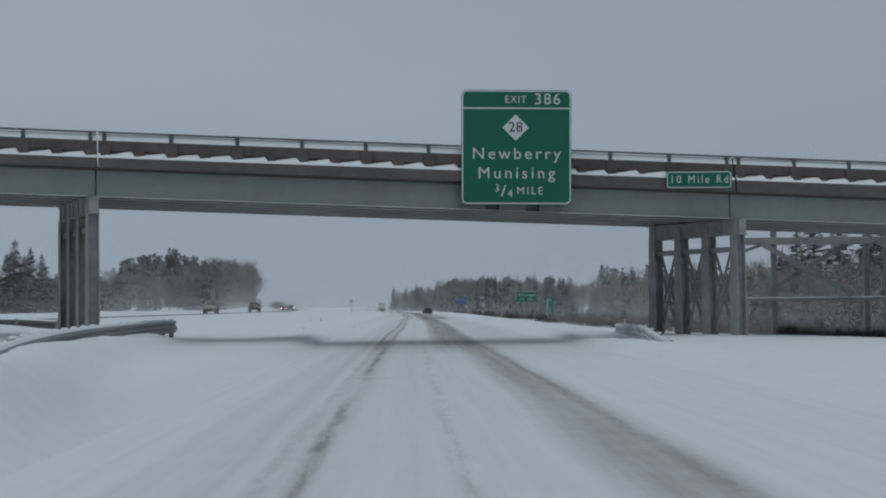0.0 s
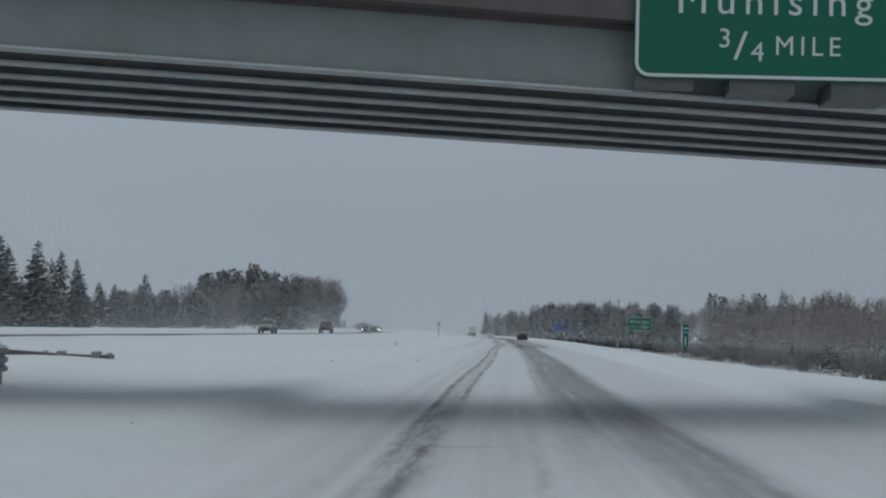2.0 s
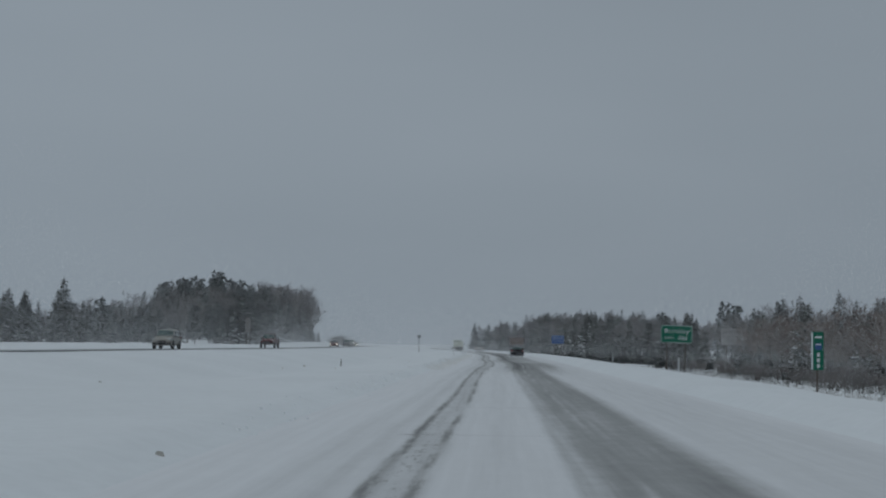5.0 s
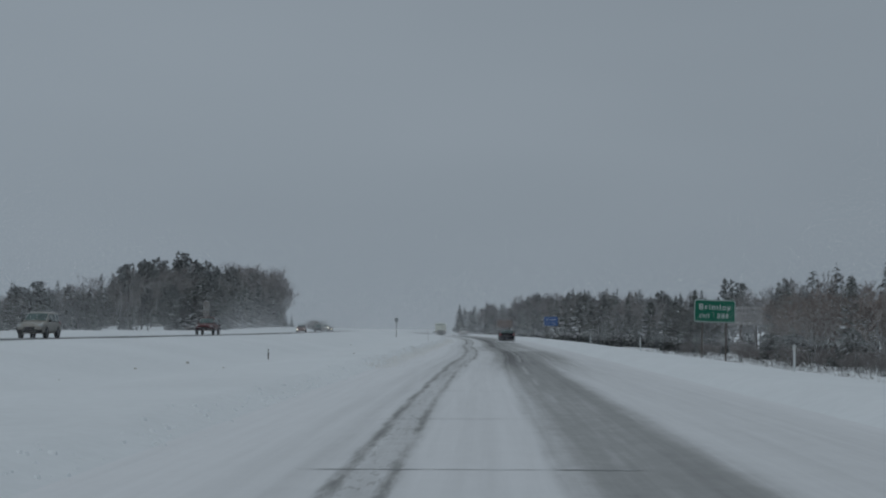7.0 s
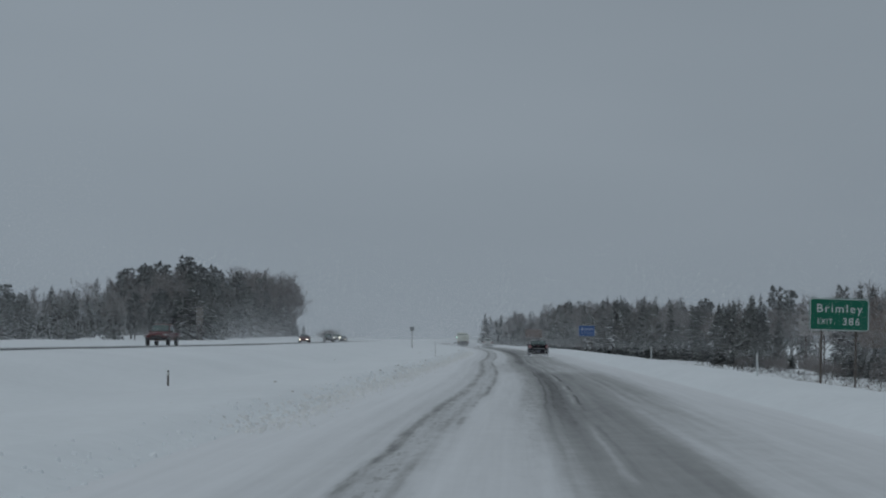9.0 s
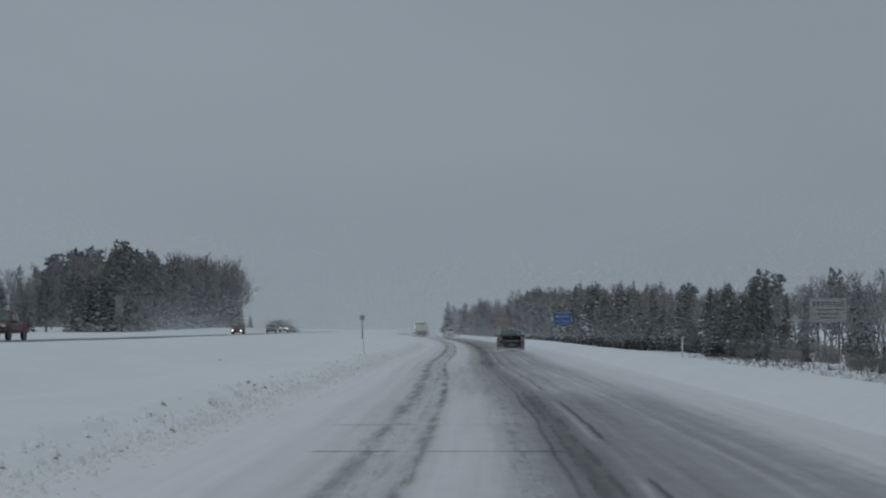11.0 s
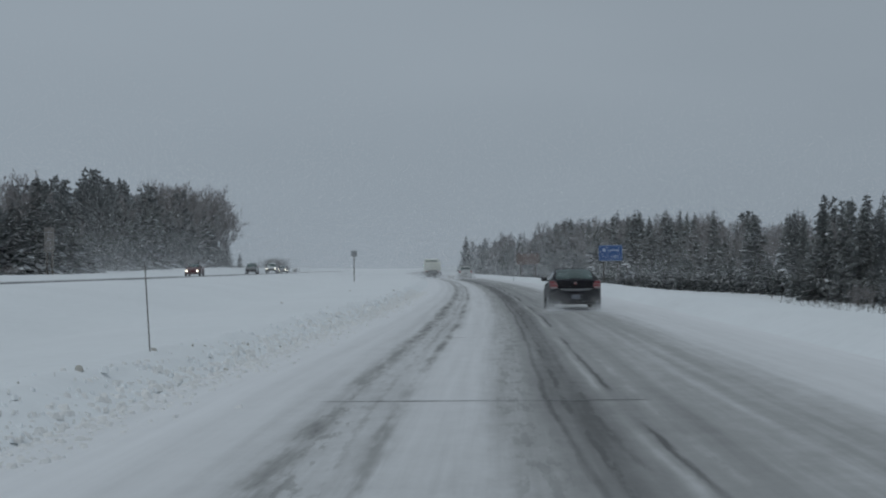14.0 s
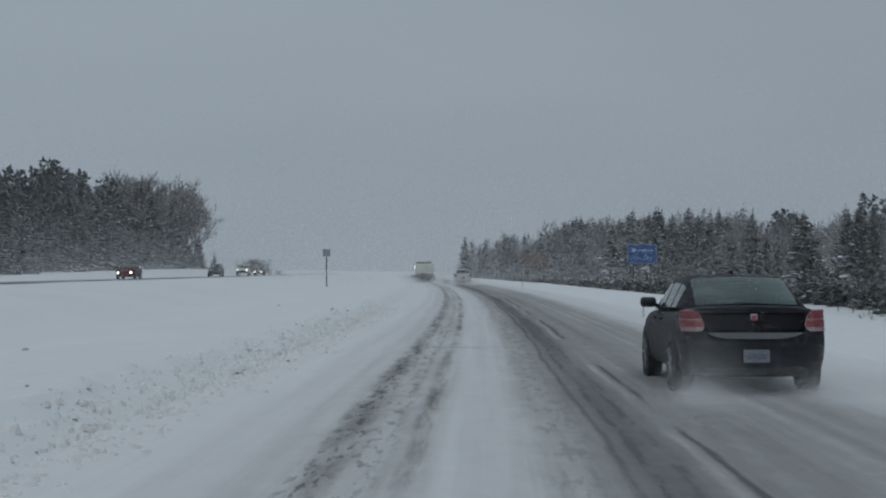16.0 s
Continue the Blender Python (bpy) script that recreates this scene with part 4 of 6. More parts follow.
def pine(h, seed):
    """A tall white pine: upswept limbs in uneven whorls, tipped with plumes of needles, gaps of sky near its top."""
    r = random.Random(seed)
    tv, tf, nv, nf, sv, sf = [], [], [], [], [], []
    tube(tv, tf, Vector((0, 0, -0.8)), Vector((0.2, 0, h * 0.55)), 0.2, 0.14, 6)
    tube(tv, tf, Vector((0.2, 0, h * 0.55)), Vector((0.1, 0.1, h * 0.96)), 0.14, 0.03, 5)
    z = 0.14
    while z < 0.99:
        broad = min(1.0, 0.16 + 1.9 * (1.0 - z)) * (0.75 + 0.25 * min(1.0, z * 2.5)) * r.uniform(0.65, 1.25)
        for k in range(5 if z < 0.93 else 3):
            a = r.uniform(0, 6.283)
            L = h * 0.165 * broad * r.uniform(0.55, 1.15) + 0.25
            climb = r.uniform(0.15, 0.55) + 0.5 * z * z
            out = Vector((math.cos(a), math.sin(a), 0))
            root = Vector((0.15, 0.05, h * (z + r.uniform(-0.012, 0.012))))
            line = [root + out * L * g + Vector((0, 0, L * climb * g ** 1.6)) for g in (0.1, 0.45, 0.75, 1.0)]
            for p, q, w in zip(line, line[1:], (0.05, 0.04, 0.03)):
                tube(tv, tf, p, q, w, w * 0.7, 3)
            side = Vector((-out.y, out.x, r.uniform(-0.6, 0.6))).normalized()
            strip_of(nv, nf, line[1:], side, 0.16 + 0.10 * L)
            for c in range(max(1, int(L / 0.75))):
                g = 1.0 - 0.62 * c / max(1, int(L / 0.75))
                ctr = root + out * L * g + Vector((0, 0, L * climb * g ** 1.6)) + Vector((r.gauss(0, 0.14), r.gauss(0, 0.14), r.gauss(0.05, 0.08)))
                for _ in range(9):
                    dd = (out * r.uniform(0.1, 0.9) + Vector((r.gauss(0, 0.55), r.gauss(0, 0.55), r.uniform(-0.1, 1.0)))).normalized()
                    leaf(nv, nf, ctr, dd, Vector((r.gauss(0, 1), r.gauss(0, 1), 0.6)), r.uniform(0.5, 1.05), r.uniform(0.14, 0.24))
                if r.random() < 0.16:
                    leaf(sv, sf, ctr + Vector((0, 0, 0.22)), (out + Vector((r.uniform(-0.5, 0.5), r.uniform(-0.5, 0.5), 0.1))).normalized(), Vector((0, 0, 1)), r.uniform(0.6, 1.1), r.uniform(0.12, 0.2))
        z += r.uniform(0.022, 0.052)
    for i in range(7):
        leaf(nv, nf, Vector((0.1, 0.1, h * 0.95 - 0.12 * i)), Vector((r.gauss(0, 0.35), r.gauss(0, 0.35), 1)).normalized(), Vector((r.gauss(0, 1), r.gauss(0, 1), 0)), r.uniform(0.6, 0.9), 0.14)
    return (tv, tf), (nv, nf), (sv, sf)


def bare_tree(h, seed, thick=1.0):
    """Leafless hardwood: limbs that fork down to fine twigs."""
    r = random.Random(seed)
    tv, tf, wv, wf = [], [], [], []

    def grow(p, d, L, rad, depth):
        mid = p + d * L * 0.5 + Vector((r.gauss(0, 0.05), r.gauss(0, 0.05), 0)) * L
        end = p + d * L
        if depth < 2:
            tube(tv, tf, p, mid, rad, rad * 0.85, 5)
            tube(tv, tf, mid, end, rad * 0.85, rad * 0.7, 5)
        elif depth < 4:
            tube(wv, wf, p, end, max(rad, 0.013 * thick), max(rad * 0.6, 0.009 * thick), 3)
        else:
            side = d.cross(Vector((r.gauss(0, 1), r.gauss(0, 1), r.gauss(0, 1)))).normalized() * max(rad, 0.013 * thick) * 1.25
            k = len(wv)
            wv.extend((p - side, p + side, end))
            wf.append((k, k + 1, k + 2))
        if depth == 6:
            return
        for i in range(3 if depth < 5 else 4):
            a = r.uniform(0, 6.28)
            tilt = r.uniform(0.25, 0.75) if i else r.uniform(0.05, 0.3)
            side = d.orthogonal().normalized()
            side = (Matrix.Rotation(a, 3, d) @ side)
            nd = (d * math.cos(tilt) + side * math.sin(tilt) + Vector((0, 0, 0.10))).normalized()
            grow(p + d * L * (r.uniform(0.45, 1.0) if i else 1.0), nd, L * r.uniform(0.58, 0.82), rad * r.uniform(0.5, 0.68), depth + 1)

    grow(Vector((0, 0, -0.5)), Vector((r.uniform(-0.06, 0.06), r.uniform(-0.06, 0.06), 1)).normalized(), h * 0.27, h * 0.014, 0)
    return (tv, tf), (wv, wf)


def mesh_of(name, vf, mat):
    me = bpy.data.meshes.new(name)
    me.from_pydata([tuple(v) for v in vf[0]], [], vf[1])
    me.materials.append(mat)
    return me


CONIFERS = []
for i, (h, sp, sn) in enumerate(((12, 3.0, 0.32), (11, 2.6, 0.42), (13, 2.9, 0.12), (10, 2.9, 1.5), (12.5, 2.5, 0.10), (9, 2.6, 0.55))):
    a, b, c = conifer(h, sp, sn, 100 + i)
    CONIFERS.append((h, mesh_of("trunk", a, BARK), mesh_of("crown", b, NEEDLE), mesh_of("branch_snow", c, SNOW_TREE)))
PINES = []
for i, h in enumerate((16, 18, 15)):
    a, b, c = pine(h, 200 + i)
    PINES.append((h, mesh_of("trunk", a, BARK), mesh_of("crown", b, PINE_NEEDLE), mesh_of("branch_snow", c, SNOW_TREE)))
BARES = []
for i, h in enumerate((12, 13, 11, 10)):
    a, b = bare_tree(h, 300 + i, 1.6)
    top = max(v.z for v in b[0])
    BARES.append((top, mesh_of("trunk", a, BARK), mesh_of("crown", b, TWIG)))

BROWN_BARES = []
for top, trunk, crown in BARES:
    tint = crown.copy()
    tint.materials.clear()
    tint.materials.append(BROWN_TWIG)
    BROWN_BARES.append((top, trunk, tint))


BACK_ROW, BACK_BROWN, BACK_SPRUCES = [], [], []


def plant(kind, x, y, h, variant=None, full=1.0, back=False):
    stock = {"spruce_tree": CONIFERS, "pine_tree": PINES, "bare_tree": BARES}[kind]
    if kind == "bare_tree" and x > 0 and y < 345:
        stock = BROWN_BARES
    v = stock[rng.randrange(len(stock)) if variant is None else variant]
    label = {"spruce_tree": "dark snow-dusted spruce at the edge of the woods", "pine_tree": "tall ragged pine rising above the woods",
             "bare_tree": "leafless brown sapling at the woods' edge" if stock is BROWN_BARES else "leafless grey hardwood tree in the woods"}[kind]
    s = h / v[0]
    wide = s * rng.uniform(0.9, 1.2) * full
    if back and kind != "pine_tree":
        (BACK_SPRUCES if kind == "spruce_tree" else BACK_BROWN if stock is BROWN_BARES else BACK_ROW).append((v, pose(x, y, height(x, y) if abs(x) < 130 else 0.5, 0, 0, rng.uniform(0, 360)) @ Matrix.Diagonal((wide, wide, s, 1))))
        return None
    t = thing(kind, Matrix.Translation((x, y, (height(x, y) if abs(x) < 130 else 0.5) - (0.04 * h if kind == "spruce_tree" else 0.0))) @ pose(0, 0, 0, 0, 0, rng.uniform(0, 360)), label, "tree", kind.replace("_", " ") + "s by the road")
    t.scale = (wide, wide, s)
    for nm, me in zip(("trunk", "crown", "branch_snow"), v[1:]):
        o = new(nm, me)
        o.parent = t
        if nm == "branch_snow":
            tagged(o, kind="stuff")
    return t


# spruces beyond the opposite carriageway, near the bridge
for x, y, h in ((-55.3, 218, 10.6), (-56.6, 232, 10.0), (-56.5, 240, 9.4), (-55.6, 225, 8.6), (-58, 212, 10.8), (-57, 205, 9.6), (-60, 222, 10.2), (-61, 236, 9.4), (-56, 198, 11), (-59, 190, 10), (-56, 182, 11.2),
                (-57, 174, 10), (-58, 166, 11), (-63, 210, 11), (-64, 228, 10), (-57.5, 246, 4.6), (-60, 250, 4.0), (-57, 158, 10), (-58, 150, 11), (-66, 243, 8)):
    plant("spruce_tree", x, y, h, full=1.25)
for x, y, h in ((-75, 357.7, 11.6), (-77, 361, 9.4), (-74.2, 364, 5.0), (-68.5, 314, 7.2), (-70, 322, 6.2), (-73, 330, 7.4), (-80, 352, 9.0), (-85, 360, 9.6), (-72, 343, 6.5), (-91, 366, 10.5), (-97, 361, 10), (-104, 368, 11), (-112, 366, 11),
                (-66, 300, 5.0), (-78, 335, 8.0), (-120, 369, 11), (-70, 372, 5.0), (-128, 366, 12), (-84, 342, 9.0), (-95, 350, 9.5), (-76, 390, 7.0), (-82, 398, 8.5), (-70, 405, 6.0)):
    plant("spruce_tree", x, y, h, full=1.25)
for x, y, h in ((50, 192, 15.2), (55, 200, 16.2), (60, 196, 15.4), (66, 205, 16.8), (72, 199, 15.8), (52, 210, 14.2), (79, 208, 16.5), (86, 203, 16), (48, 201, 11.5), (63, 214, 15.5), (92, 212, 16.5), (57, 194, 14.6), (69, 196, 15)):
    plant("spruce_tree", x, y, h, full=1.2)

# young growth under the left wood's first trees
for i in range(46):
    plant("spruce_tree" if rng.random() < 0.7 else "bare_tree", -72 - rng.uniform(0, 60), 452 + rng.uniform(0, 60), rng.uniform(6.5, 10.5), full=1.2, back=True)

# the left wood: an edge along the opposite carriageway that turns away from it
for i in range(84):
    y = 412 + i * 2.05 + rng.uniform(-2, 2)
    x = far_bend(y) - 52 - rng.uniform(0, 7)
    if y < 440:
        x -= 22
    k = rng.random()
    low = 0.55 + 0.45 * smooth(450, 540, y)
    if k < 0.5:
        plant("spruce_tree", x + 2, y, rng.uniform(6, 12) * (0.3 + 0.7 * low), back=x < far_bend(y) - 55.5)
    elif k < 0.70:
        plant("bare_tree", x - 5, y, rng.uniform(12, 16) * low)
    else:
        plant("pine_tree", x - 4, y, rng.uniform(13, 17) * low)
for x, y, h in ((-91.3, 597, 21.6), (-99.5, 595, 19.2), (-96, 590, 19.6), (-86, 592, 19.0), (-104, 600, 18.6), (-81, 584, 18.6), (-110, 602, 17.6), (-64.5, 566, 15.0), (-70, 562, 16.0), (-101, 588, 19.0), (-93, 600, 19.4), (-106, 592, 18.0)):
    plant("pine_tree", x, y, h)
for x, y, h in ((-67, 574, 19.5), (-62, 580, 18.5), (-73, 578, 20), (-59, 588, 16.0), (-57.5, 574, 7), (-65, 584, 18.5), (-69, 570, 18), (-60, 576, 15), (-75, 584, 19.5), (-63, 592, 17), (-71, 596, 19), (-70, 590, 19), (-64, 566, 17), (-61, 449, 14), (-66, 455, 14.5),
                (-61, 584, 15.5), (-64, 588, 17.5), (-66, 578, 18), (-68, 582, 19), (-62, 570, 15), (-66, 594, 17.5), (-60, 592, 13.5), (-72, 586, 19), (-65, 572, 17), (-59.5, 582, 12.5), (-63, 577, 16.5), (-69, 575, 18.5), (-61, 597, 14)):
    plant("bare_tree", x, y, h)
for i in range(110):
    x = -62 - rng.uniform(0, 120)
    y = 556 + rng.uniform(0, 50)
    k = rng.random()
    plant("bare_tree" if k < 0.6 else ("spruce_tree" if k < 0.85 else "pine_tree"), x, y, rng.uniform(12.5, 18) * (1 - 0.24 * smooth(96, 118, -x)), back=True)


for x, y, h in ((-63.5, 562, 6.5), (-65, 570, 8), (-64, 578, 6), (-62.5, 586, 5), (-62, 592, 7), (-66, 555, 7.5), (-63, 599, 5), (-61, 604, 3.5)):
    plant("spruce_tree", x + 2.5, y, h, full=1.2)


# snow-laden spruces that stand out before the left wood
for x, y, h in ((-60.3, 521, 12.3), (-61.8, 526, 11.0), (-57.6, 459, 8.3), (-58.8, 463, 6.8), (-60, 430, 6.5), (-59.0, 496, 6.8), (-61.5, 540, 7.2), (-60.2, 510, 7.6), (-57.8, 470, 6.0), (-61.6, 531, 8.0), (-60.6, 571, 12.5), (-59.6, 576, 8.5), (-61.8, 566, 9.5), (-59.2, 448, 13.0), (-60.6, 443, 9.5)):
    plant("spruce_tree", x, y, h, 3, full=1.1)


def right_edge(y):
    """Where the right-hand woods begin."""
    if y < 300:
        return 40 + (300 - y) * 0.02
    if y < 470:
        return 40 - (y - 300) * 0.012
    if y < 620:
        return 38 - (y - 470) * 0.155
    return 14.7 - (y - 620) * 0.55


# tall trees are left out here so the camera can see the billboard
def in_view_of_billboard(x, y):
    return 300 < y < 406 and -5.5 < x - (y - 195) * 0.222 < 7


for i in range(230):
    y = 140 + i * 2.25 + rng.uniform(-1.2, 1.2)
    x = right_edge(y) + rng.uniform(0, 5)
    k = rng.random()
    if in_view_of_billboard(x, y):
        continue
    if y < 340:
        plant("bare_tree" if k < 0.90 else "spruce_tree", x, y, rng.uniform(6.5, 9.5), full=1.25)
    else:
        plant("spruce_tree" if k < 0.8 else "bare_tree", x, y, rng.uniform(6, 12.5) + 4.0 * smooth(470, 600, y) - 3.0 * smooth(628, 655, y), full=0.85)
for i in range(190):
    y = 150 + i * 2.7 + rng.uniform(-2, 2)
    x = right_edge(y) + rng.uniform(7, 26)
    if in_view_of_billboard(x, y):
        continue
    k = rng.random()
    plant("bare_tree" if k < (0.6 if y > 340 else 0.8) else ("spruce_tree" if k < 0.9 or y < 420 else "pine_tree"), x, y, (rng.uniform(9.5, 13) if y > 300 else rng.uniform(8.5, 11.5)) + 3.5 * smooth(470, 600, y) - 4 * smooth(625, 655, y), back=True)
for x, y, h in ((73.7, 594, 18.5), (77, 590, 17.2), (88.7, 579, 18.2), (17.5, 631, 16.2), (14.8, 616, 15.2), (37.7, 473, 11.2), (37.4, 426, 11.0), (45.5, 357, 10.8), (40, 294, 10.4), (45, 315, 11.1), (52, 606, 14.9), (44, 593, 16.0), (-7.7, 659, 10.5), (-4, 655, 9.0), (2, 648, 10.0), (7, 640, 11.0)):
    plant("pine_tree" if h > 16.5 else "spruce_tree", x, y, h)
for i in range(70):
    k = rng.random()
    x = -6 + 44 * k + rng.uniform(-1.5, 1.5)
    y = 664 - 100 * k + rng.uniform(2, 22)
    plant("bare_tree" if rng.random() < 0.5 else "spruce_tree", x, y, 8.5 + 6.0 * min(1, k * 2.2) + rng.uniform(-1.5, 1.5), back=True)

# young spruces bowed down with snow at the foot of the right-hand wood
for i in range(64):
    y = 316 + i * 4.6 + rng.uniform(-2, 2)
    x = right_edge(y) + rng.uniform(-1.2, 1.0)
    if not in_view_of_billboard(x, y):
        plant("spruce_tree", x, y, rng.uniform(2.6, 6.0), 3, full=1.1)

# a denser row of saplings along the brown stretch
for i in range(60):
    y = 150 + i * 2.4 + rng.uniform(-1.2, 1.2)
    plant("bare_tree", right_edge(y) + rng.uniform(2, 9), y, rng.uniform(6.0, 9.0), full=1.3)


def woodland(name, rows, mats, label):
    """The back rows of trees, past counting, as one body."""
    vs, fs, slots = [], [], []
    for v, m in rows:
        for slot, me in enumerate(v[1:]):
            base = len(vs)
            vs += [m @ p.co for p in me.vertices]
            faces_kept = list(me.polygons)[::(1, 2, 4)[slot] if len(v) == 4 else 1]
            fs += [[base + k for k in p.vertices] for p in faces_kept]
            slots += [slot] * len(faces_kept)
    ob = raw(name, vs, fs, mats[0])
    for mat in mats[1:]:
        ob.data.materials.append(mat)
    ob.data.polygons.foreach_set("material_index", slots)
    return tagged(ob, label, "woodland", kind="stuff")


woodland("bare_woodland", BACK_ROW, (BARK, TWIG), "leafless grey woodland behind the front trees")
woodland("brown_woodland", BACK_BROWN, (BARK, BROWN_TWIG), "brown leafless thicket behind the roadside saplings")
woodland("spruce_woodland", BACK_SPRUCES, (BARK, NEEDLE, SNOW_TREE), "dark spruces crowded behind the wood's front trees")

# low growth along the camera's sight line to the billboard
for i in range(34):
    y = 306 + i * 2.9
    x = right_edge(y) + rng.uniform(0, 9)
    if rng.random() < 0.45:
        plant("spruce_tree", x, y, rng.uniform(1.6, 2.8), full=1.2)
    else:
        plant("bare_tree", x, y, rng.uniform(1.8, 3.0), full=1.7)

# ---- vehicles ----


def gloss(name, base, rough=0.25, metal=0.0, dirt=0.35, grime=(0.20, 0.20, 0.20), shine=0.13):
    """Car paint with road salt dried on it in blotches."""
    m = material(name, base, rough, metal, grain=2.2, vary=0.2, big=0.9, spec=shine)
    n, l = m.node_tree.nodes, m.node_tree.links
    b = n["Principled BSDF"]
    src = b.inputs["Base Color"].links[0].from_socket
    tc = n.new("ShaderNodeTexCoord")
    t = n.new("ShaderNodeTexNoise")
    t.inputs["Scale"].default_value, t.inputs["Detail"].default_value = 2.6, 6.0
    l.new(tc.outputs["Object"], t.inputs["Vector"])
    sep = n.new("ShaderNodeSeparateXYZ")
    l.new(tc.outputs["Object"], sep.inputs[0])
    low = n.new("ShaderNodeMapRange")
    low.inputs["From Min"].default_value, low.inputs["From Max"].default_value = 1.0, 0.25
    low.inputs["To Min"].default_value, low.inputs["To Max"].default_value = 0.25, 1.0
    l.new(sep.outputs["Z"], low.inputs["Value"])
    mul = n.new("ShaderNodeMath")
    mul.operation = "MULTIPLY"
    l.new(t.outputs["Fac"], mul.inputs[0])
    l.new(low.outputs["Result"], mul.inputs[1])
    amt = n.new("ShaderNodeMath")
    amt.operation = "MULTIPLY"
    amt.inputs[1].default_value = dirt
    l.new(mul.outputs[0], amt.inputs[0])
    mix = n.new("ShaderNodeMix")
    mix.data_type = "RGBA"
    mix.inputs["B"].default_value = (*grime, 1)
    l.new(amt.outputs[0], mix.inputs["Factor"])
    l.new(src, mix.inputs["A"])
    l.new(mix.outputs["Result"], b.inputs["Base Color"])
    return m


PAINT_NAVY = gloss("dark_navy_car_paint", (0.013, 0.013, 0.018), 0.38, dirt=0.34, grime=(0.13, 0.13, 0.14), shine=0.03)
PAINT_LID = gloss("glossy_navy_boot_lid", (0.010, 0.010, 0.014), 0.22, dirt=0.34, grime=(0.12, 0.12, 0.13), shine=0.10)
PAINT_WHITE = gloss("white_car_paint", (0.62, 0.63, 0.63), 0.3, dirt=0.6, grime=(0.30, 0.29, 0.27))
PAINT_RED = gloss("dark_red_car_paint", (0.10, 0.018, 0.02), 0.3, dirt=0.4)
PAINT_GREY = gloss("grey_car_paint", (0.10, 0.105, 0.11), 0.3, dirt=0.5)
PAINT_PALE = gloss("pale_plough_paint", (0.70, 0.72, 0.66), 0.4, dirt=0.3, grime=(0.45, 0.45, 0.42))
PAINT_TAN = gloss("tan_car_paint", (0.34, 0.33, 0.30), 0.3, dirt=0.5)
GLASS_DARK = material("tinted_car_glass", (0.034, 0.055, 0.050), 0.12, grain=1.2, vary=0.6, big=1.5, spec=0.62, tint=(0.07, 0.105, 0.10))
RUBBER = material("tyre_rubber", (0.022, 0.022, 0.023), 0.85, grain=12.0, vary=0.3, bump=0.002)
# tyre colour paled to stand in for the spray that veils it
SPRAY_PALE = material("spray_paled_tyre", (0.36, 0.36, 0.36), 0.85, grain=4.0, vary=0.4, bump=0.004)
RIM = material("alloy_rim", (0.30, 0.30, 0.31), 0.4, 0.8, grain=6.0, vary=0.3)
TRIM_BLACK = material("black_plastic", (0.018, 0.018, 0.02), 0.6, grain=8.0, vary=0.2)
CHROME = material("dulled_chrome", (0.42, 0.43, 0.44), 0.3, 0.85, grain=8.0, vary=0.15)
TAIL_RED = material("red_tail_lens", (0.34, 0.055, 0.070), 0.18, grain=14.0, vary=0.25, tint=(0.42, 0.10, 0.12), spec=0.7)
TAIL_CLEAR = material("clear_tail_lens", (0.58, 0.44, 0.44), 0.2, grain=14.0, vary=0.15, spec=0.7)
PLATE = material("number_plate", (0.19, 0.205, 0.235), 0.5, grain=10.0, vary=0.1)
PLATE_INK = material("plate_bar", (0.11, 0.125, 0.17), 0.5, grain=10.0, vary=0.1)
LAMP_ON = glow("lit_headlamp", (1.0, 0.93, 0.75), 5.0)
LAMP_OFF = material("headlamp_lens", (0.5, 0.52, 0.53), 0.15, grain=10.0, vary=0.1, spec=0.7)
GREEN_ON = glow("lit_green_lamp", (0.5, 1.0, 0.7), 5.0)


def lerp_table(tab, y):
    if y <= tab[0][0]:
        return tab[0][1:]
    for a, b in zip(tab, tab[1:]):
        if y <= b[0]:
            k = (y - a[0]) / (b[0] - a[0])
            return tuple(p + (q - p) * k for p, q in zip(a[1:], b[1:]))
    return tab[-1][1:]


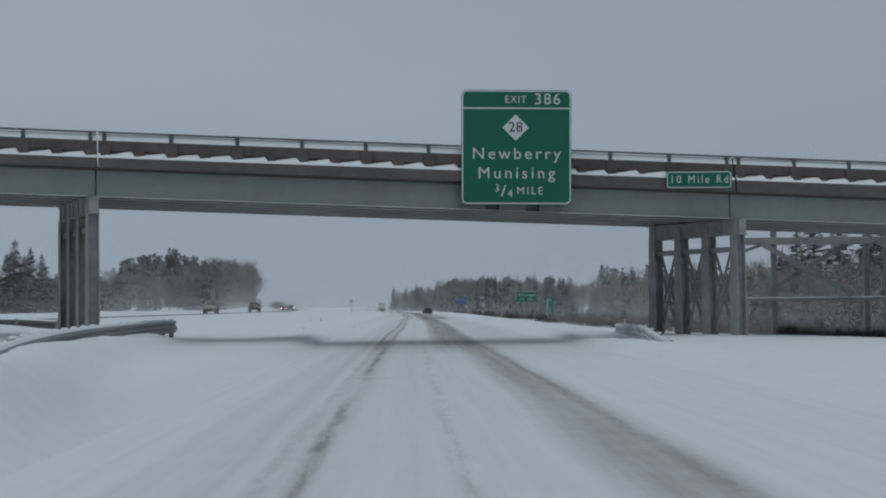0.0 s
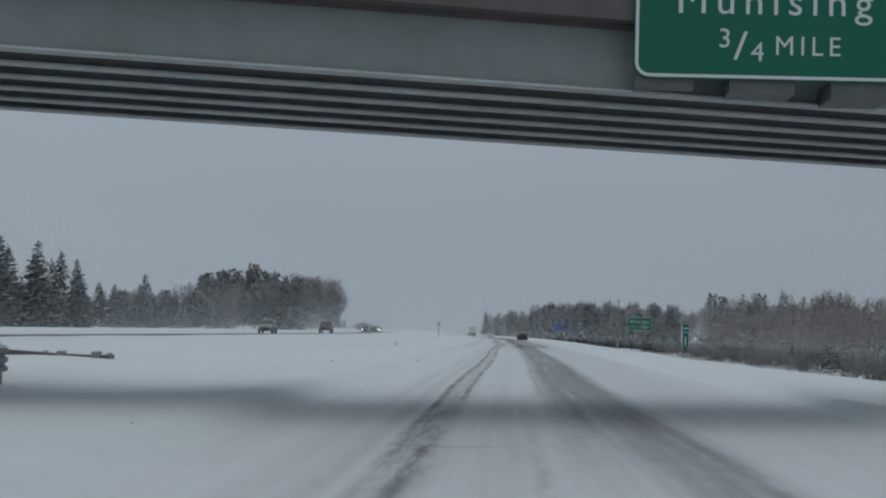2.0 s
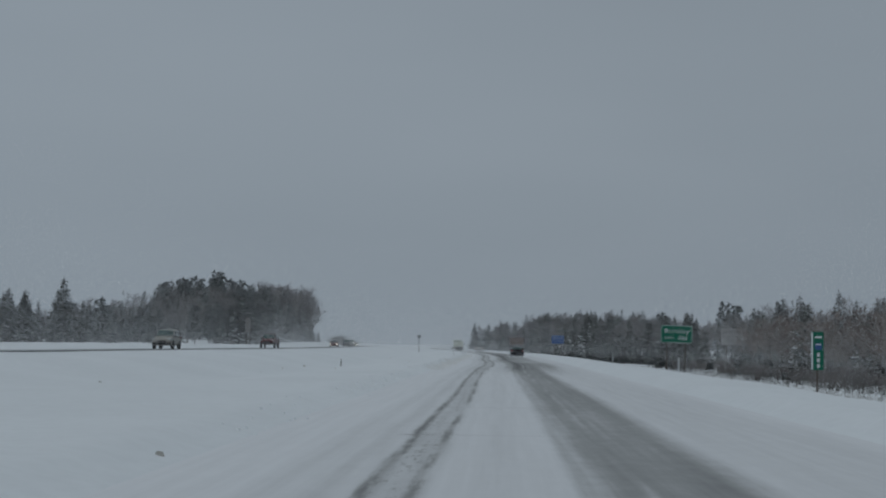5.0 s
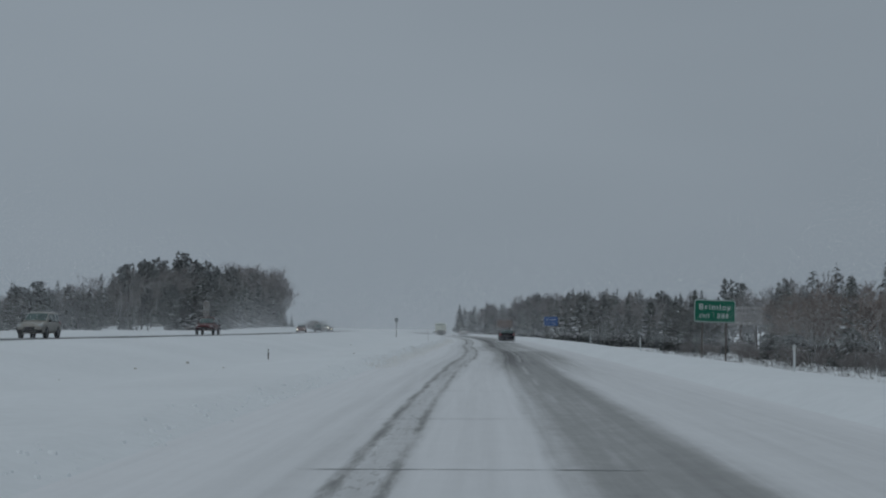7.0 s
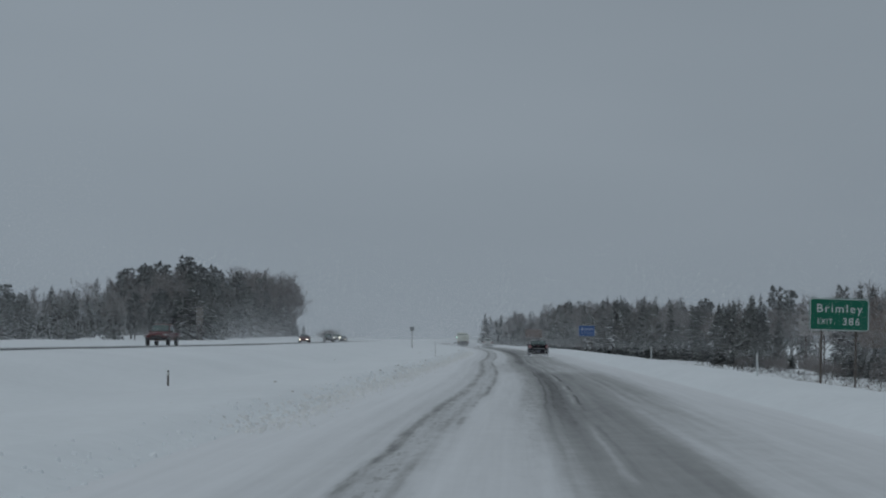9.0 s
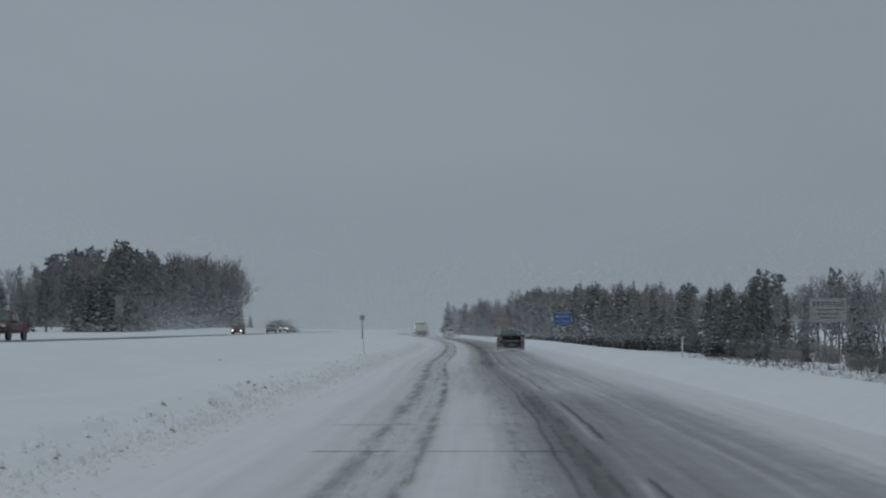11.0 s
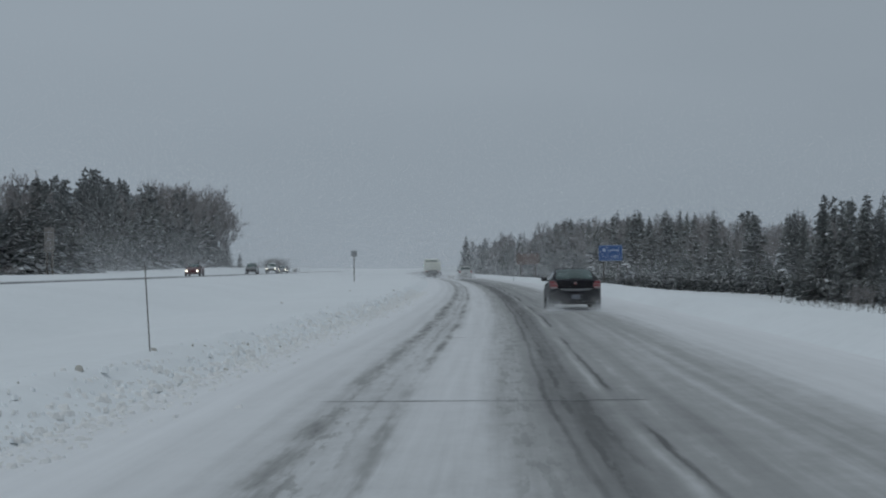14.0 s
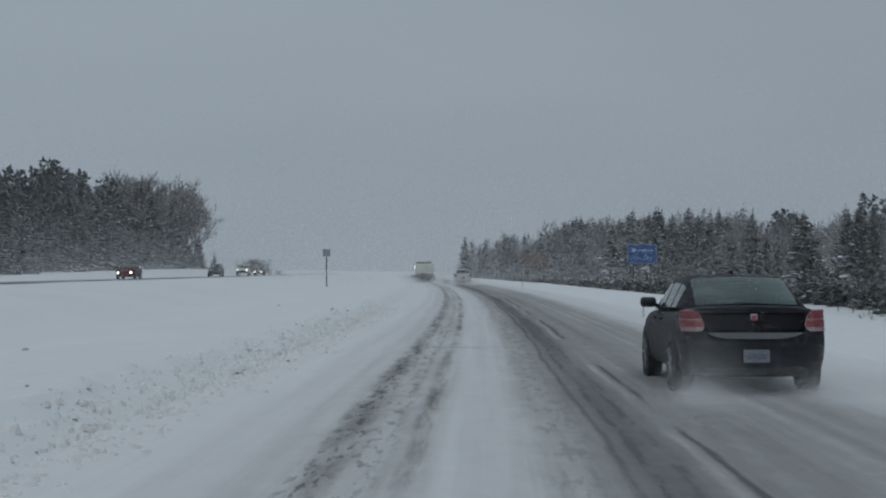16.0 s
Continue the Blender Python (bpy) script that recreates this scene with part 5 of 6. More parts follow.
# body rows: along, half width, bottom, shoulder, top; cabin rows: along, belt half width, belt height, roof half width, roof height
SHAPES = {
    "sedan_car": dict(
        body=((0.0, 0.74, 0.24, 0.92, 1.02), (0.06, 0.82, 0.22, 0.95, 1.05), (0.18, 0.875, 0.21, 0.97, 1.065), (0.45, 0.890, 0.22, 0.98, 1.075), (0.8, 0.895, 0.20, 0.97, 1.05),
              (1.6, 0.895, 0.19, 0.95, 1.00), (2.6, 0.895, 0.19, 0.94, 0.99), (3.5, 0.893, 0.19, 0.92, 0.99), (3.75, 0.89, 0.20, 0.90, 0.97), (4.3, 0.87, 0.21, 0.80, 0.86), (4.65, 0.80, 0.24, 0.68, 0.74), (4.80, 0.68, 0.28, 0.60, 0.66), (4.85, 0.55, 0.32, 0.56, 0.60)),
        cabin=((0.62, 0.72, 1.03, 0.66, 1.045), (0.75, 0.76, 1.03, 0.66, 1.14), (1.0, 0.79, 1.02, 0.64, 1.26), (1.3, 0.80, 1.0, 0.625, 1.385), (1.5, 0.80, 1.0, 0.62, 1.42), (2.1, 0.81, 0.98, 0.625, 1.442), (2.6, 0.81, 0.97, 0.62, 1.43),
               (2.85, 0.80, 0.96, 0.63, 1.39), (3.3, 0.79, 0.96, 0.68, 1.18), (3.72, 0.76, 0.955, 0.72, 0.985)),
        rear_win=(0.655, 1.36), wind=(2.82, 3.62), sides=((1.22, 1.62), (1.70, 2.30), (2.38, 3.02)), wheels=(0.95, 3.80), r=0.33, slant=0.22, lamp_z=(0.77, 1.025), plate_z=0.475),
    "suv": dict(
        body=((0.0, 0.78, 0.38, 0.95, 1.06), (0.06, 0.86, 0.34, 0.98, 1.08), (0.2, 0.91, 0.32, 1.0, 1.09), (1.5, 0.925, 0.28, 1.0, 1.10), (3.2, 0.925, 0.28, 1.0, 1.10), (3.5, 0.92, 0.28, 0.99, 1.10), (4.2, 0.90, 0.30, 0.95, 1.05), (4.5, 0.84, 0.34, 0.86, 0.95), (4.6, 0.70, 0.40, 0.72, 0.80)),
        cabin=((0.08, 0.82, 1.06, 0.74, 1.10), (0.16, 0.83, 1.05, 0.72, 1.45), (0.3, 0.84, 1.05, 0.70, 1.70), (1.2, 0.85, 1.05, 0.70, 1.76), (2.3, 0.85, 1.05, 0.69, 1.74), (2.6, 0.85, 1.05, 0.70, 1.66), (3.1, 0.84, 1.05, 0.76, 1.32), (3.4, 0.82, 1.05, 0.79, 1.11)),
        rear_win=(0.12, 0.27), wind=(2.62, 3.32), sides=((0.45, 1.15), (1.25, 1.9), (2.0, 2.75)), wheels=(0.9, 3.65), r=0.36, slant=0.08, lamp_z=(0.85, 1.15), plate_z=0.75),
    "pickup": dict(
        body=((0.0, 0.86, 0.50, 1.0, 1.10), (0.06, 0.95, 0.46, 1.05, 1.15), (1.8, 0.98, 0.42, 1.06, 1.15), (3.8, 0.98, 0.42, 1.06, 1.16), (4.2, 0.98, 0.42, 1.06, 1.18), (5.2, 0.96, 0.44, 1.02, 1.13), (5.5, 0.92, 0.48, 0.96, 1.04), (5.6, 0.84, 0.55, 0.85, 0.92)),
        cabin=((1.85, 0.88, 1.12, 0.80, 1.16), (1.95, 0.88, 1.12, 0.76, 1.60), (2.1, 0.89, 1.12, 0.75, 1.84), (3.0, 0.89, 1.12, 0.75, 1.88), (3.4, 0.89, 1.12, 0.76, 1.80), (3.8, 0.88, 1.12, 0.80, 1.45), (4.15, 0.86, 1.12, 0.84, 1.17)),
        rear_win=(1.89, 2.05), wind=(3.42, 4.08), sides=((2.15, 2.75), (2.85, 3.6)), wheels=(1.1, 4.65), r=0.40, slant=0.03, lamp_z=(0.80, 1.10), plate_z=0.62),
}


def grid_mesh(rows, close=False):
    bm = bmesh.new()
    vr = [[bm.verts.new(p) for p in row] for row in rows]
    for a, b in zip(vr, vr[1:]):
        for i in range(len(a) - 1):
            bm.faces.new((a[i], a[i + 1], b[i + 1], b[i]))
    if close:
        bm.faces.new(vr[0])
        bm.faces.new(vr[-1][::-1])
    return bm


def vehicle(kind, shape, paint, m, label, category="car", lit=False, group=""):
    S = SHAPES[shape]
    L = S["body"][-1][0]
    slant = S["slant"]
    car = thing(kind, m, label, category, group)

    def lean(y, z):
        return slant * max(0.0, (z - 0.66) / 0.42) * max(0.0, 1 - y / 0.7) if z > 0.66 else -0.02 * max(0, 1 - y / 0.3) * (1 if z > 0.42 else 0)

    rows = []
    for y, w, zb, zs, zt in S["body"]:
        half = [(0, zb), (w * 0.86, zb), (w * 0.97, zb + 0.10), (w * 1.0, (zb + zs) * 0.45 + 0.06), (w * 1.0, zs - 0.22), (w * 0.985, zs - 0.07), (w * 0.95, zs), (w * 0.84, zt - 0.02), (w * 0.5, zt), (0, zt + 0.008)]
        ring = [(x, y + lean(y, z), z) for x, z in half] + [(-x, y + lean(y, z), z) for x, z in half[-2:0:-1]]
        rows.append(ring + [ring[0]])
    bm = grid_mesh(rows)
    bmesh.ops.remove_doubles(bm, verts=bm.verts, dist=0.0005)
    bmesh.ops.holes_fill(bm, edges=bm.edges)
    body = part("body", bm, paint, car, smooth=True)
    bev = body.modifiers.new("soft", "SUBSURF")
    bev.levels = bev.render_levels = 1

    def gh(y, v, out=0.0):
        wb, zb, wr, zr = lerp_table(S["cabin"], y)
        sgn = 1 if v >= 0 else -1
        a = abs(v)
        keys = ((0.0, wb, zb - 0.05), (0.08, wb, zb + 0.01), (0.5, wr + 0.25 * (wb - wr), zb + (zr - zb) * 0.70), (0.62, wr, zr - 0.07 * min(1, (zr - zb) / 0.3)), (0.72, wr * 0.9, zr - 0.012), (1.0, 0.0, zr + 0.012))
        x, z = lerp_table(keys, a)
        nx, nz = (0.95, 0.3) if a < 0.62 else (0.1, 1.0)
        return Vector(((x + out * nx) * sgn, y, z + out * nz))

    vs = (0, 0.08, 0.3, 0.5, 0.58, 0.62, 0.67, 0.72, 0.85, 1.0)
    ys = [r[0] for r in S["cabin"]]
    bm = grid_mesh([[gh(y, v) for v in vs] + [gh(y, -v) for v in vs[-2::-1]] for y in ys])
    bmesh.ops.remove_doubles(bm, verts=bm.verts, dist=0.0005)
    part("cabin", bm, paint, car, smooth=True)

    def pane(name, y0, y1, v0, v1, out, trim, n=5, back=0.0):
        pts = []
        for i in range(n + 1):
            a = i / n
            yy = y0 + (y1 - y0) * a
            pts.append([gh(yy, v0 + (v1 - v0) * j / 6, out) + Vector((0, back, 0)) for j in range(7)])
        bm = grid_mesh(pts)
        r = bmesh.ops.extrude_face_region(bm, geom=list(bm.faces))
        part(name, bm, GLASS_DARK, car, trim, smooth=True)

    ra, rb = S["rear_win"]
    for nm, a, b, back in (("rear_window", ra, rb, -0.012), ("windscreen", *S["wind"], 0.012)):
        pts = []
        for i in range(7):
            yy = a + (b - a) * i / 6
            row = []
            for j in range(-6, 7):
                v = 1 - abs(j) / 6 * 0.33
                p = gh(yy, v if j > 0 else -v, 0.014) if j else gh(yy, 1.0, 0.014)
                row.append(p + Vector((0, back, 0)))
            pts.append(row)
        part(nm, grid_mesh(pts), GLASS_DARK, car, "dark tinted glass", smooth=True)
    for sgn in (1, -1):
        for a, b in S["sides"]:
            pts = []
            for i in range(5):
                row = []
                for j in range(6):
                    v = 0.11 + (0.555 - 0.11) * j / 5
                    yy = a + (b - a) * i / 4
                    row.append(gh(yy, v * sgn, 0.008))
                pts.append(row)
            part("side_window", grid_mesh(pts), GLASS_DARK, car, smooth=True)
        w = lerp_table(S["body"], S["wheels"][1])[0]
        mir = bmesh.new()
        yb = S["wind"][1] - 0.35
        zb = lerp_table(S["cabin"], yb)[1]
        xm = sgn * (w + 0.02)
        box(mir, xm - 0.11, xm + 0.11, yb - 0.05, yb + 0.07, zb + 0.03, zb + 0.17, bevel=0.045)
        bar(mir, (sgn * (w - 0.12), yb, zb + 0.05), (sgn * (w + 0.0), yb, zb + 0.08), 0.06, 0.05)
        part("door_mirror", mir, TRIM_BLACK, car, smooth=True)
        for a, b in S["sides"][-2:]:
            hz = lerp_table(S["body"], a)[2] - 0.09
            part("door_handle", bx(min(sgn * 0.9, sgn * 0.925) if w < 0.92 else min(sgn * (w - 0.01), sgn * (w + 0.02)), max(sgn * 0.9, sgn * 0.925) if w < 0.92 else max(sgn * (w - 0.01), sgn * (w + 0.02)), a + 0.05, a + 0.25, hz, hz + 0.035, bevel=0.008), paint, car)
        for wy in S["wheels"]:
            w = lerp_table(S["body"], wy)[0]
            R = S["r"]
            arch = bmesh.new()
            bmesh.ops.create_cone(arch, cap_ends=True, segments=28, radius1=R + 0.06, radius2=R + 0.06, depth=0.05, matrix=Matrix.Translation((sgn * (w - 0.018), wy, R)) @ pose(0, 0, 0, 0, 90, 0))
            part("wheel_arch", arch, TRIM_BLACK, car)
            tyre = bmesh.new()
            prof = ((R - 0.10, -0.11), (R - 0.02, -0.11), (R, -0.08), (R, 0.08), (R - 0.02, 0.11), (R - 0.10, 0.11))
            k = 28
            rings = [[tyre.verts.new((sgn * (w - 0.10) + o, wy + rr * math.cos(i * 2 * math.pi / k), R + rr * math.sin(i * 2 * math.pi / k))) for rr, o in prof] for i in range(k)]
            for i in range(k):
                p, q = rings[i], rings[(i + 1) % k]
                for j in range(len(prof)):
                    tyre.faces.new((p[j], q[j], q[(j + 1) % len(prof)], p[(j + 1) % len(prof)]))
            wheel = part("tyre", tyre, RUBBER, car, "black tyre caked with slush", smooth=True)
            rim = bmesh.new()
            rod(rim, (sgn * (w - 0.03), wy, R), (sgn * (w - 0.0), wy, R), 0.06, 0.05, 12)
            for i in range(7):
                a = i * 2 * math.pi / 7
                bar(rim, (sgn * (w - 0.012), wy, R), (sgn * (w - 0.012), wy + math.cos(a) * (R - 0.09), R + math.sin(a) * (R - 0.09)), 0.06, 0.03)
            rod(rim, (sgn * (w - 0.08), wy, R), (sgn * (w - 0.05), wy, R), R - 0.095, R - 0.095, 24)
            part("rim", rim, RIM, wheel, "alloy wheel rim")
    # tail lamps wrap the rear corners
    z0, z1 = S["lamp_z"]
    b = S["body"]
    inner = b[0][1] * (0.89 if shape == "sedan_car" else 0.86)
    for sgn in (1, -1):
        plan = [(inner, b[0][0] - 0.016), (b[0][1] * 0.96, b[0][0] - 0.014), (b[1][1] - 0.008, b[1][0] - 0.004), (b[2][1] - 0.010, b[2][0]), (b[2][1] - 0.004, b[2][0] + 0.07)]
        def lens(za, zb, grow, inset=0.0):
            pts = []
            for i in range(8):
                z = za + (zb - za) * i / 7
                cut = 0.42 * (1 - (z - z0) / (z1 - z0)) if shape == "sedan_car" else 0.0
                row = []
                for q, (x, y) in enumerate(plan):
                    tuck = 0.075 * abs(2 * (z - z0) / (z1 - z0) - 1) ** 3.5
                    xx = x + (tuck - cut * 0.2 if q == 0 else 0)
                    if q == len(plan) - 1:
                        y -= tuck * 1.7
                    f = 0.93 if (z > z1 - 0.02 or z < z0 + 0.02) and grow == 0 else 1.0
                    row.append(((xx + grow) * sgn * (1 if q else 1), (y - grow) + lean(max(y, 0), z), z))
                pts.append(row)
            bm = grid_mesh(pts)
            r = bmesh.ops.solidify(bm, geom=list(bm.faces), thickness=0.03 * -sgn)
            return bm
        lamp = part("tail_light", lens(z0, z1, 0.0), TAIL_CLEAR if shape == "sedan_car" else TAIL_RED, car, "red and clear tail light")
        if shape == "sedan_car":
            part("red_lens", lens(z0 + 0.050, z0 + 0.132, 0.006), TAIL_RED, lamp, "red lens")
            part("red_lens", lens(z0 + 0.146, z1 - 0.012, 0.006), TAIL_RED, lamp, "red lens")
        fw = b[-3][1]
        zl = b[-3][3] - 0.06
        head = bx(min(sgn * (fw - 0.36), sgn * (fw - 0.02)), max(sgn * (fw - 0.36), sgn * (fw - 0.02)), L - 0.22, L - 0.05, zl - 0.12, zl + 0.05, bevel=0.03)
        hl = part("headlight", head, LAMP_OFF, car, "clear headlight")
        if lit:
            bulb = bmesh.new()
            rod(bulb, (sgn * (fw - 0.2), L - 0.06, zl - 0.03), (sgn * (fw - 0.2), L - 0.03, zl - 0.03), 0.10, 0.09, 14)
            part("bulb", bulb, LAMP_ON, hl, "lit lamp")
    pz = S["plate_z"]
    py = -0.03 + lean(0, pz)
    plate = part("number_plate", bx(-0.155, 0.155, py - 0.012, py + 0.02, pz - 0.078, pz + 0.078, bevel=0.006), PLATE, car, "pale number plate")
    for i in range(6):
        part("text_bar", bx(-0.12 + i * 0.042, -0.095 + i * 0.042, py - 0.016, py - 0.011, pz - 0.035, pz + 0.03), PLATE_INK, plate)
    if shape == "sedan_car":
        lid = grid_mesh([[(x, lean(0, z) - 0.016 + 0.035 * (abs(x) / 0.6) ** 3, z) for x in [(-1 + i / 6) * (0.60 - 0.10 * (z - 0.75) / 0.25 * -1) * (0.93 if z < 0.78 else 1.0) for i in range(13)]] for z in (0.755, 0.80, 0.85, 0.90, 0.95, 0.99)])
        bmesh.ops.solidify(lid, geom=list(lid.faces), thickness=-0.02)
        part("boot_lid", lid, PAINT_LID, car, "glossy dark boot lid", smooth=True)
        part("valance", bx(-0.62, 0.62, -0.012, 0.05, 0.235, 0.33, bevel=0.02), TRIM_BLACK, car, "black plastic strip under the bumper")
        zc = 0.725
        yc = lean(0, zc)
        strip_bm = grid_mesh([[(x, yc - 0.030 + 0.02 * (abs(x) / 0.5) ** 2, zc + 0.03 - 0.075 * k * (1 - (abs(x) / 0.585) ** 5)) for x in [-0.57 + i * 0.095 for i in range(13)]] for k in (1.0, 0.5, 0.0)])
        bmesh.ops.solidify(strip_bm, geom=list(strip_bm.faces), thickness=-0.03)
        part("trim_bar", strip_bm, CHROME, car, "dulled chrome strip above the plate")
        zb = 0.93
        part("badge", bx(-0.044, 0.044, lean(0, zb) - 0.030, lean(0, zb) + 0.01, zb - 0.044, zb + 0.044, bevel=0.01), CHROME, car, "small square badge")
        part("badge_face", bx(-0.030, 0.030, lean(0, zb) - 0.035, lean(0, zb), zb - 0.030, zb + 0.030), TAIL_RED, car)
        for sgn in (1, -1):
            part("boot_seam", bx(sgn * 0.60 - 0.004, sgn * 0.60 + 0.004, lean(0, 0.72) - 0.03, lean(0, 0.72), 0.63, 0.76), TRIM_BLACK, car)
        part("bumper_seam", bx(-0.72, 0.72, -0.028, 0.0, 0.62, 0.628), TRIM_BLACK, car)
        part("third_brake_light", bx(-0.14, 0.14, 1.36, 1.40, 1.375, 1.395), TAIL_RED, car)
        part("roof_antenna", bx(-0.02, 0.02, 1.7, 1.85, 1.45, 1.50, bevel=0.01), paint, car)
    else:
        part("bumper", bx(-b[1][1] * 0.98, b[1][1] * 0.98, -0.05, 0.12, b[0][2], b[0][2] + 0.2, bevel=0.04), TRIM_BLACK if paint != PAINT_WHITE else paint, car)
        part("front_bumper", bx(-b[-2][1] * 0.98, b[-2][1] * 0.98, L - 0.14, L + 0.06, b[-1][2] - 0.04, b[-1][2] + 0.16, bevel=0.04), TRIM_BLACK, car)
        part("grille", bx(-b[-1][1] * 0.55, b[-1][1] * 0.55, L - 0.02, L + 0.02, b[-1][2] + 0.18, b[-1][3] + 0.02, bevel=0.01), TRIM_BLACK, car)
    return car


def on_road(u, y, back=False):
    line = bend if u > -20 else far_bend
    turn = math.degrees(math.atan2(line(y - 2) - line(y + 2), 4.0))
    z = 0.0 if u > -20 else height(-29 + far_bend(y), y) + 0.03
    return pose(u + line(y), y, z, 0, 0, turn + (180 if back else 0))


vehicle("sedan_car", "sedan_car", PAINT_NAVY, pose(3.10, 301.1, 0, 0, 0, 1.0), "dark navy sedan car with red tail lights, dusted with road salt")
suv = vehicle("suv_car", "suv", PAINT_WHITE, on_road(1.9, 457), "white estate car on the snowy road far ahead")
vehicle("suv_car", "suv", PAINT_TAN, on_road(-29.5, 232, True), "pale tan estate car on the opposite carriageway", lit=False)
vehicle("pickup_truck", "pickup", PAINT_RED, on_road(-29.5, 298, True), "dark red pickup truck on the opposite carriageway", "pickup truck")
vehicle("sedan_car", "sedan_car", PAINT_RED, on_road(-29.0, 433, True), "dark red car with lit headlights on the opposite carriageway", lit=True)
vehicle("suv_car", "suv", PAINT_GREY, on_road(-29.0, 500, True), "grey estate car on the opposite carriageway")
vehicle("pickup_truck", "pickup", PAINT_WHITE, on_road(-29.0, 537, True), "pale pickup truck with lit headlights on the opposite carriageway", "pickup truck", lit=True)
vehicle("sedan_car", "sedan_car", PAINT_GREY, on_road(-29.0, 563, True), "far grey car with lit headlights on the opposite carriageway", lit=True)


def plough_truck(m):
    t = thing("plough_truck", m, "pale snow plough truck with a lit beacon on the road", "truck")
    part("dump_body", bx(-1.2, 1.2, 0.2, 4.2, 1.15, 2.5, bevel=0.06), PAINT_PALE, t, "pale dump body")
    for i in range(5):
        x = -1.0 + i * 0.5
        part("body_rib", bx(x - 0.05, x + 0.05, 0.14, 0.21, 1.2, 2.45), PAINT_PALE, t)
    part("cab", bx(-1.1, 1.1, 4.4, 6.0, 1.0, 2.9, bevel=0.12), PAINT_PALE, t)
    part("cab_window", bx(-0.9, 0.9, 4.385, 4.41, 2.1, 2.7, bevel=0.01), GLASS_DARK, t)
    part("bonnet", bx(-0.9, 0.9, 6.0, 7.4, 1.0, 1.9, bevel=0.15), PAINT_WHITE, t)
    part("chassis", bx(-0.5, 0.5, 0.3, 7.2, 0.75, 1.1), TRIM_BLACK, t)
    part("spreader", bx(-0.7, 0.7, -0.4, 0.2, 0.75, 1.25, bevel=0.05), STEEL_DARK, t)
    part("green_beacon", bx(-1.24, -1.10, 4.3, 4.42, 1.98, 2.12, bevel=0.04), GREEN_ON, t, "lit green strobe")
    for x in (-0.95, 0.95):
        part("tail_light", bx(x - 0.1, x + 0.1, 0.12, 0.2, 1.0, 1.12), TAIL_RED, t)
        for y in (1.2, 2.5, 6.6):
            w = bmesh.new()
            rod(w, (x - 0.22, y, 0.5), (x + 0.22, y, 0.5), 0.5, 0.5, 20)
            part("wheel", w, SPRAY_PALE, t, "tyre paled as if behind snow spray")
    blade = grid_mesh([[(x, 7.9 + 0.25 * math.cos(a) + 0.25 * x / 1.6, 0.55 + 0.5 * math.sin(a)) for x in (-1.6, 0, 1.6)] for a in [-1.3 + i * 0.4 for i in range(7)]])
    bmesh.ops.solidify(blade, geom=list(blade.faces), thickness=0.03)
    part("plough_blade", blade, STEEL_DARK, t)


plough_truck(on_road(-1.9, 480))

# ---- small things in the snow ----


def clod_field(name, count, place, size, mat, label, category):
    """Many small lumps of snow as one body of stuff."""
    vs, fs = [], []
    for _ in range(count):
        x, y = place()
        s = size * (0.45 + 2.0 * rng.random() ** 3)
        z = max(height(x, y), -0.005)
        i = len(vs)
        for k in range(6):
            a = k * 1.047 + rng.uniform(-0.3, 0.3)
            vs.append((x + math.cos(a) * s * rng.uniform(0.7, 1.2), y + math.sin(a) * s * rng.uniform(0.7, 1.2), z - 0.03))
        for k in range(4):
            a = k * 1.571 + rng.uniform(-0.4, 0.4)
            vs.append((x + math.cos(a) * s * 0.6, y + math.sin(a) * s * 0.6, z + s * rng.uniform(0.25, 0.75)))
        for k in range(6):
            fs.append((i + k, i + (k + 1) % 6, i + 6 + ((k + 1) * 4 // 6) % 4, i + 6 + (k * 4 // 6) % 4) if ((k + 1) * 4 // 6) % 4 != (k * 4 // 6) % 4 else (i + k, i + (k + 1) % 6, i + 6 + (k * 4 // 6) % 4))
        fs.append((i + 6, i + 7, i + 8, i + 9))
    return tagged(raw(name, vs, fs, mat), label, category, kind="stuff")


def bank_place():
    y = 110 + 240 * rng.random() ** 0.6
    return bend(y) + ROAD_L - 0.35 + rng.gauss(0, 0.28), y


def late_bank():
    y = rng.uniform(190, 350)
    return bend(y) + ROAD_L - 0.35 + rng.gauss(0, 0.4), y


def wide_place():
    y = rng.uniform(30, 350)
    return bend(y) + ROAD_L - rng.uniform(0.2, 9), y


def spill_place():
    y = rng.uniform(185, 345)
    return bend(y) - 3.62 + rng.gauss(0, 0.30) + 0.22 * noise.noise((y * 0.3, 0, 0)), y


def rubble_place():
    y = 190 + 155 * rng.random() ** 0.8
    return bend(y) - 3.86 + rng.gauss(0, 0.20) + 0.25 * noise.noise((y * 0.3, 0, 0)), y


clod_field("spilled_clods", 11000, spill_place, 0.028, SLUSH_SNOW, "grubby broken lumps of snow spilled along the road's edge", "snow lumps")
clod_field("snow_clods", 3200, bank_place, 0.030, SNOW, "broken lumps of snow along the ploughed bank", "snow lumps")
clod_field("snow_rubble", 1500, rubble_place, 0.042, SLUSH_SNOW, "larger slabs of ploughed snow tumbled down the bank's face", "snow lumps")
clod_field("dirty_clods", 160, late_bank, 0.03, DIRTY_SNOW, "grimy lumps of snow thrown up by the plough", "snow lumps")
clod_field("stray_clods", 26, wide_place, 0.04, DIRTY_SNOW, "scattered dark lumps on the snowy median", "snow lumps")


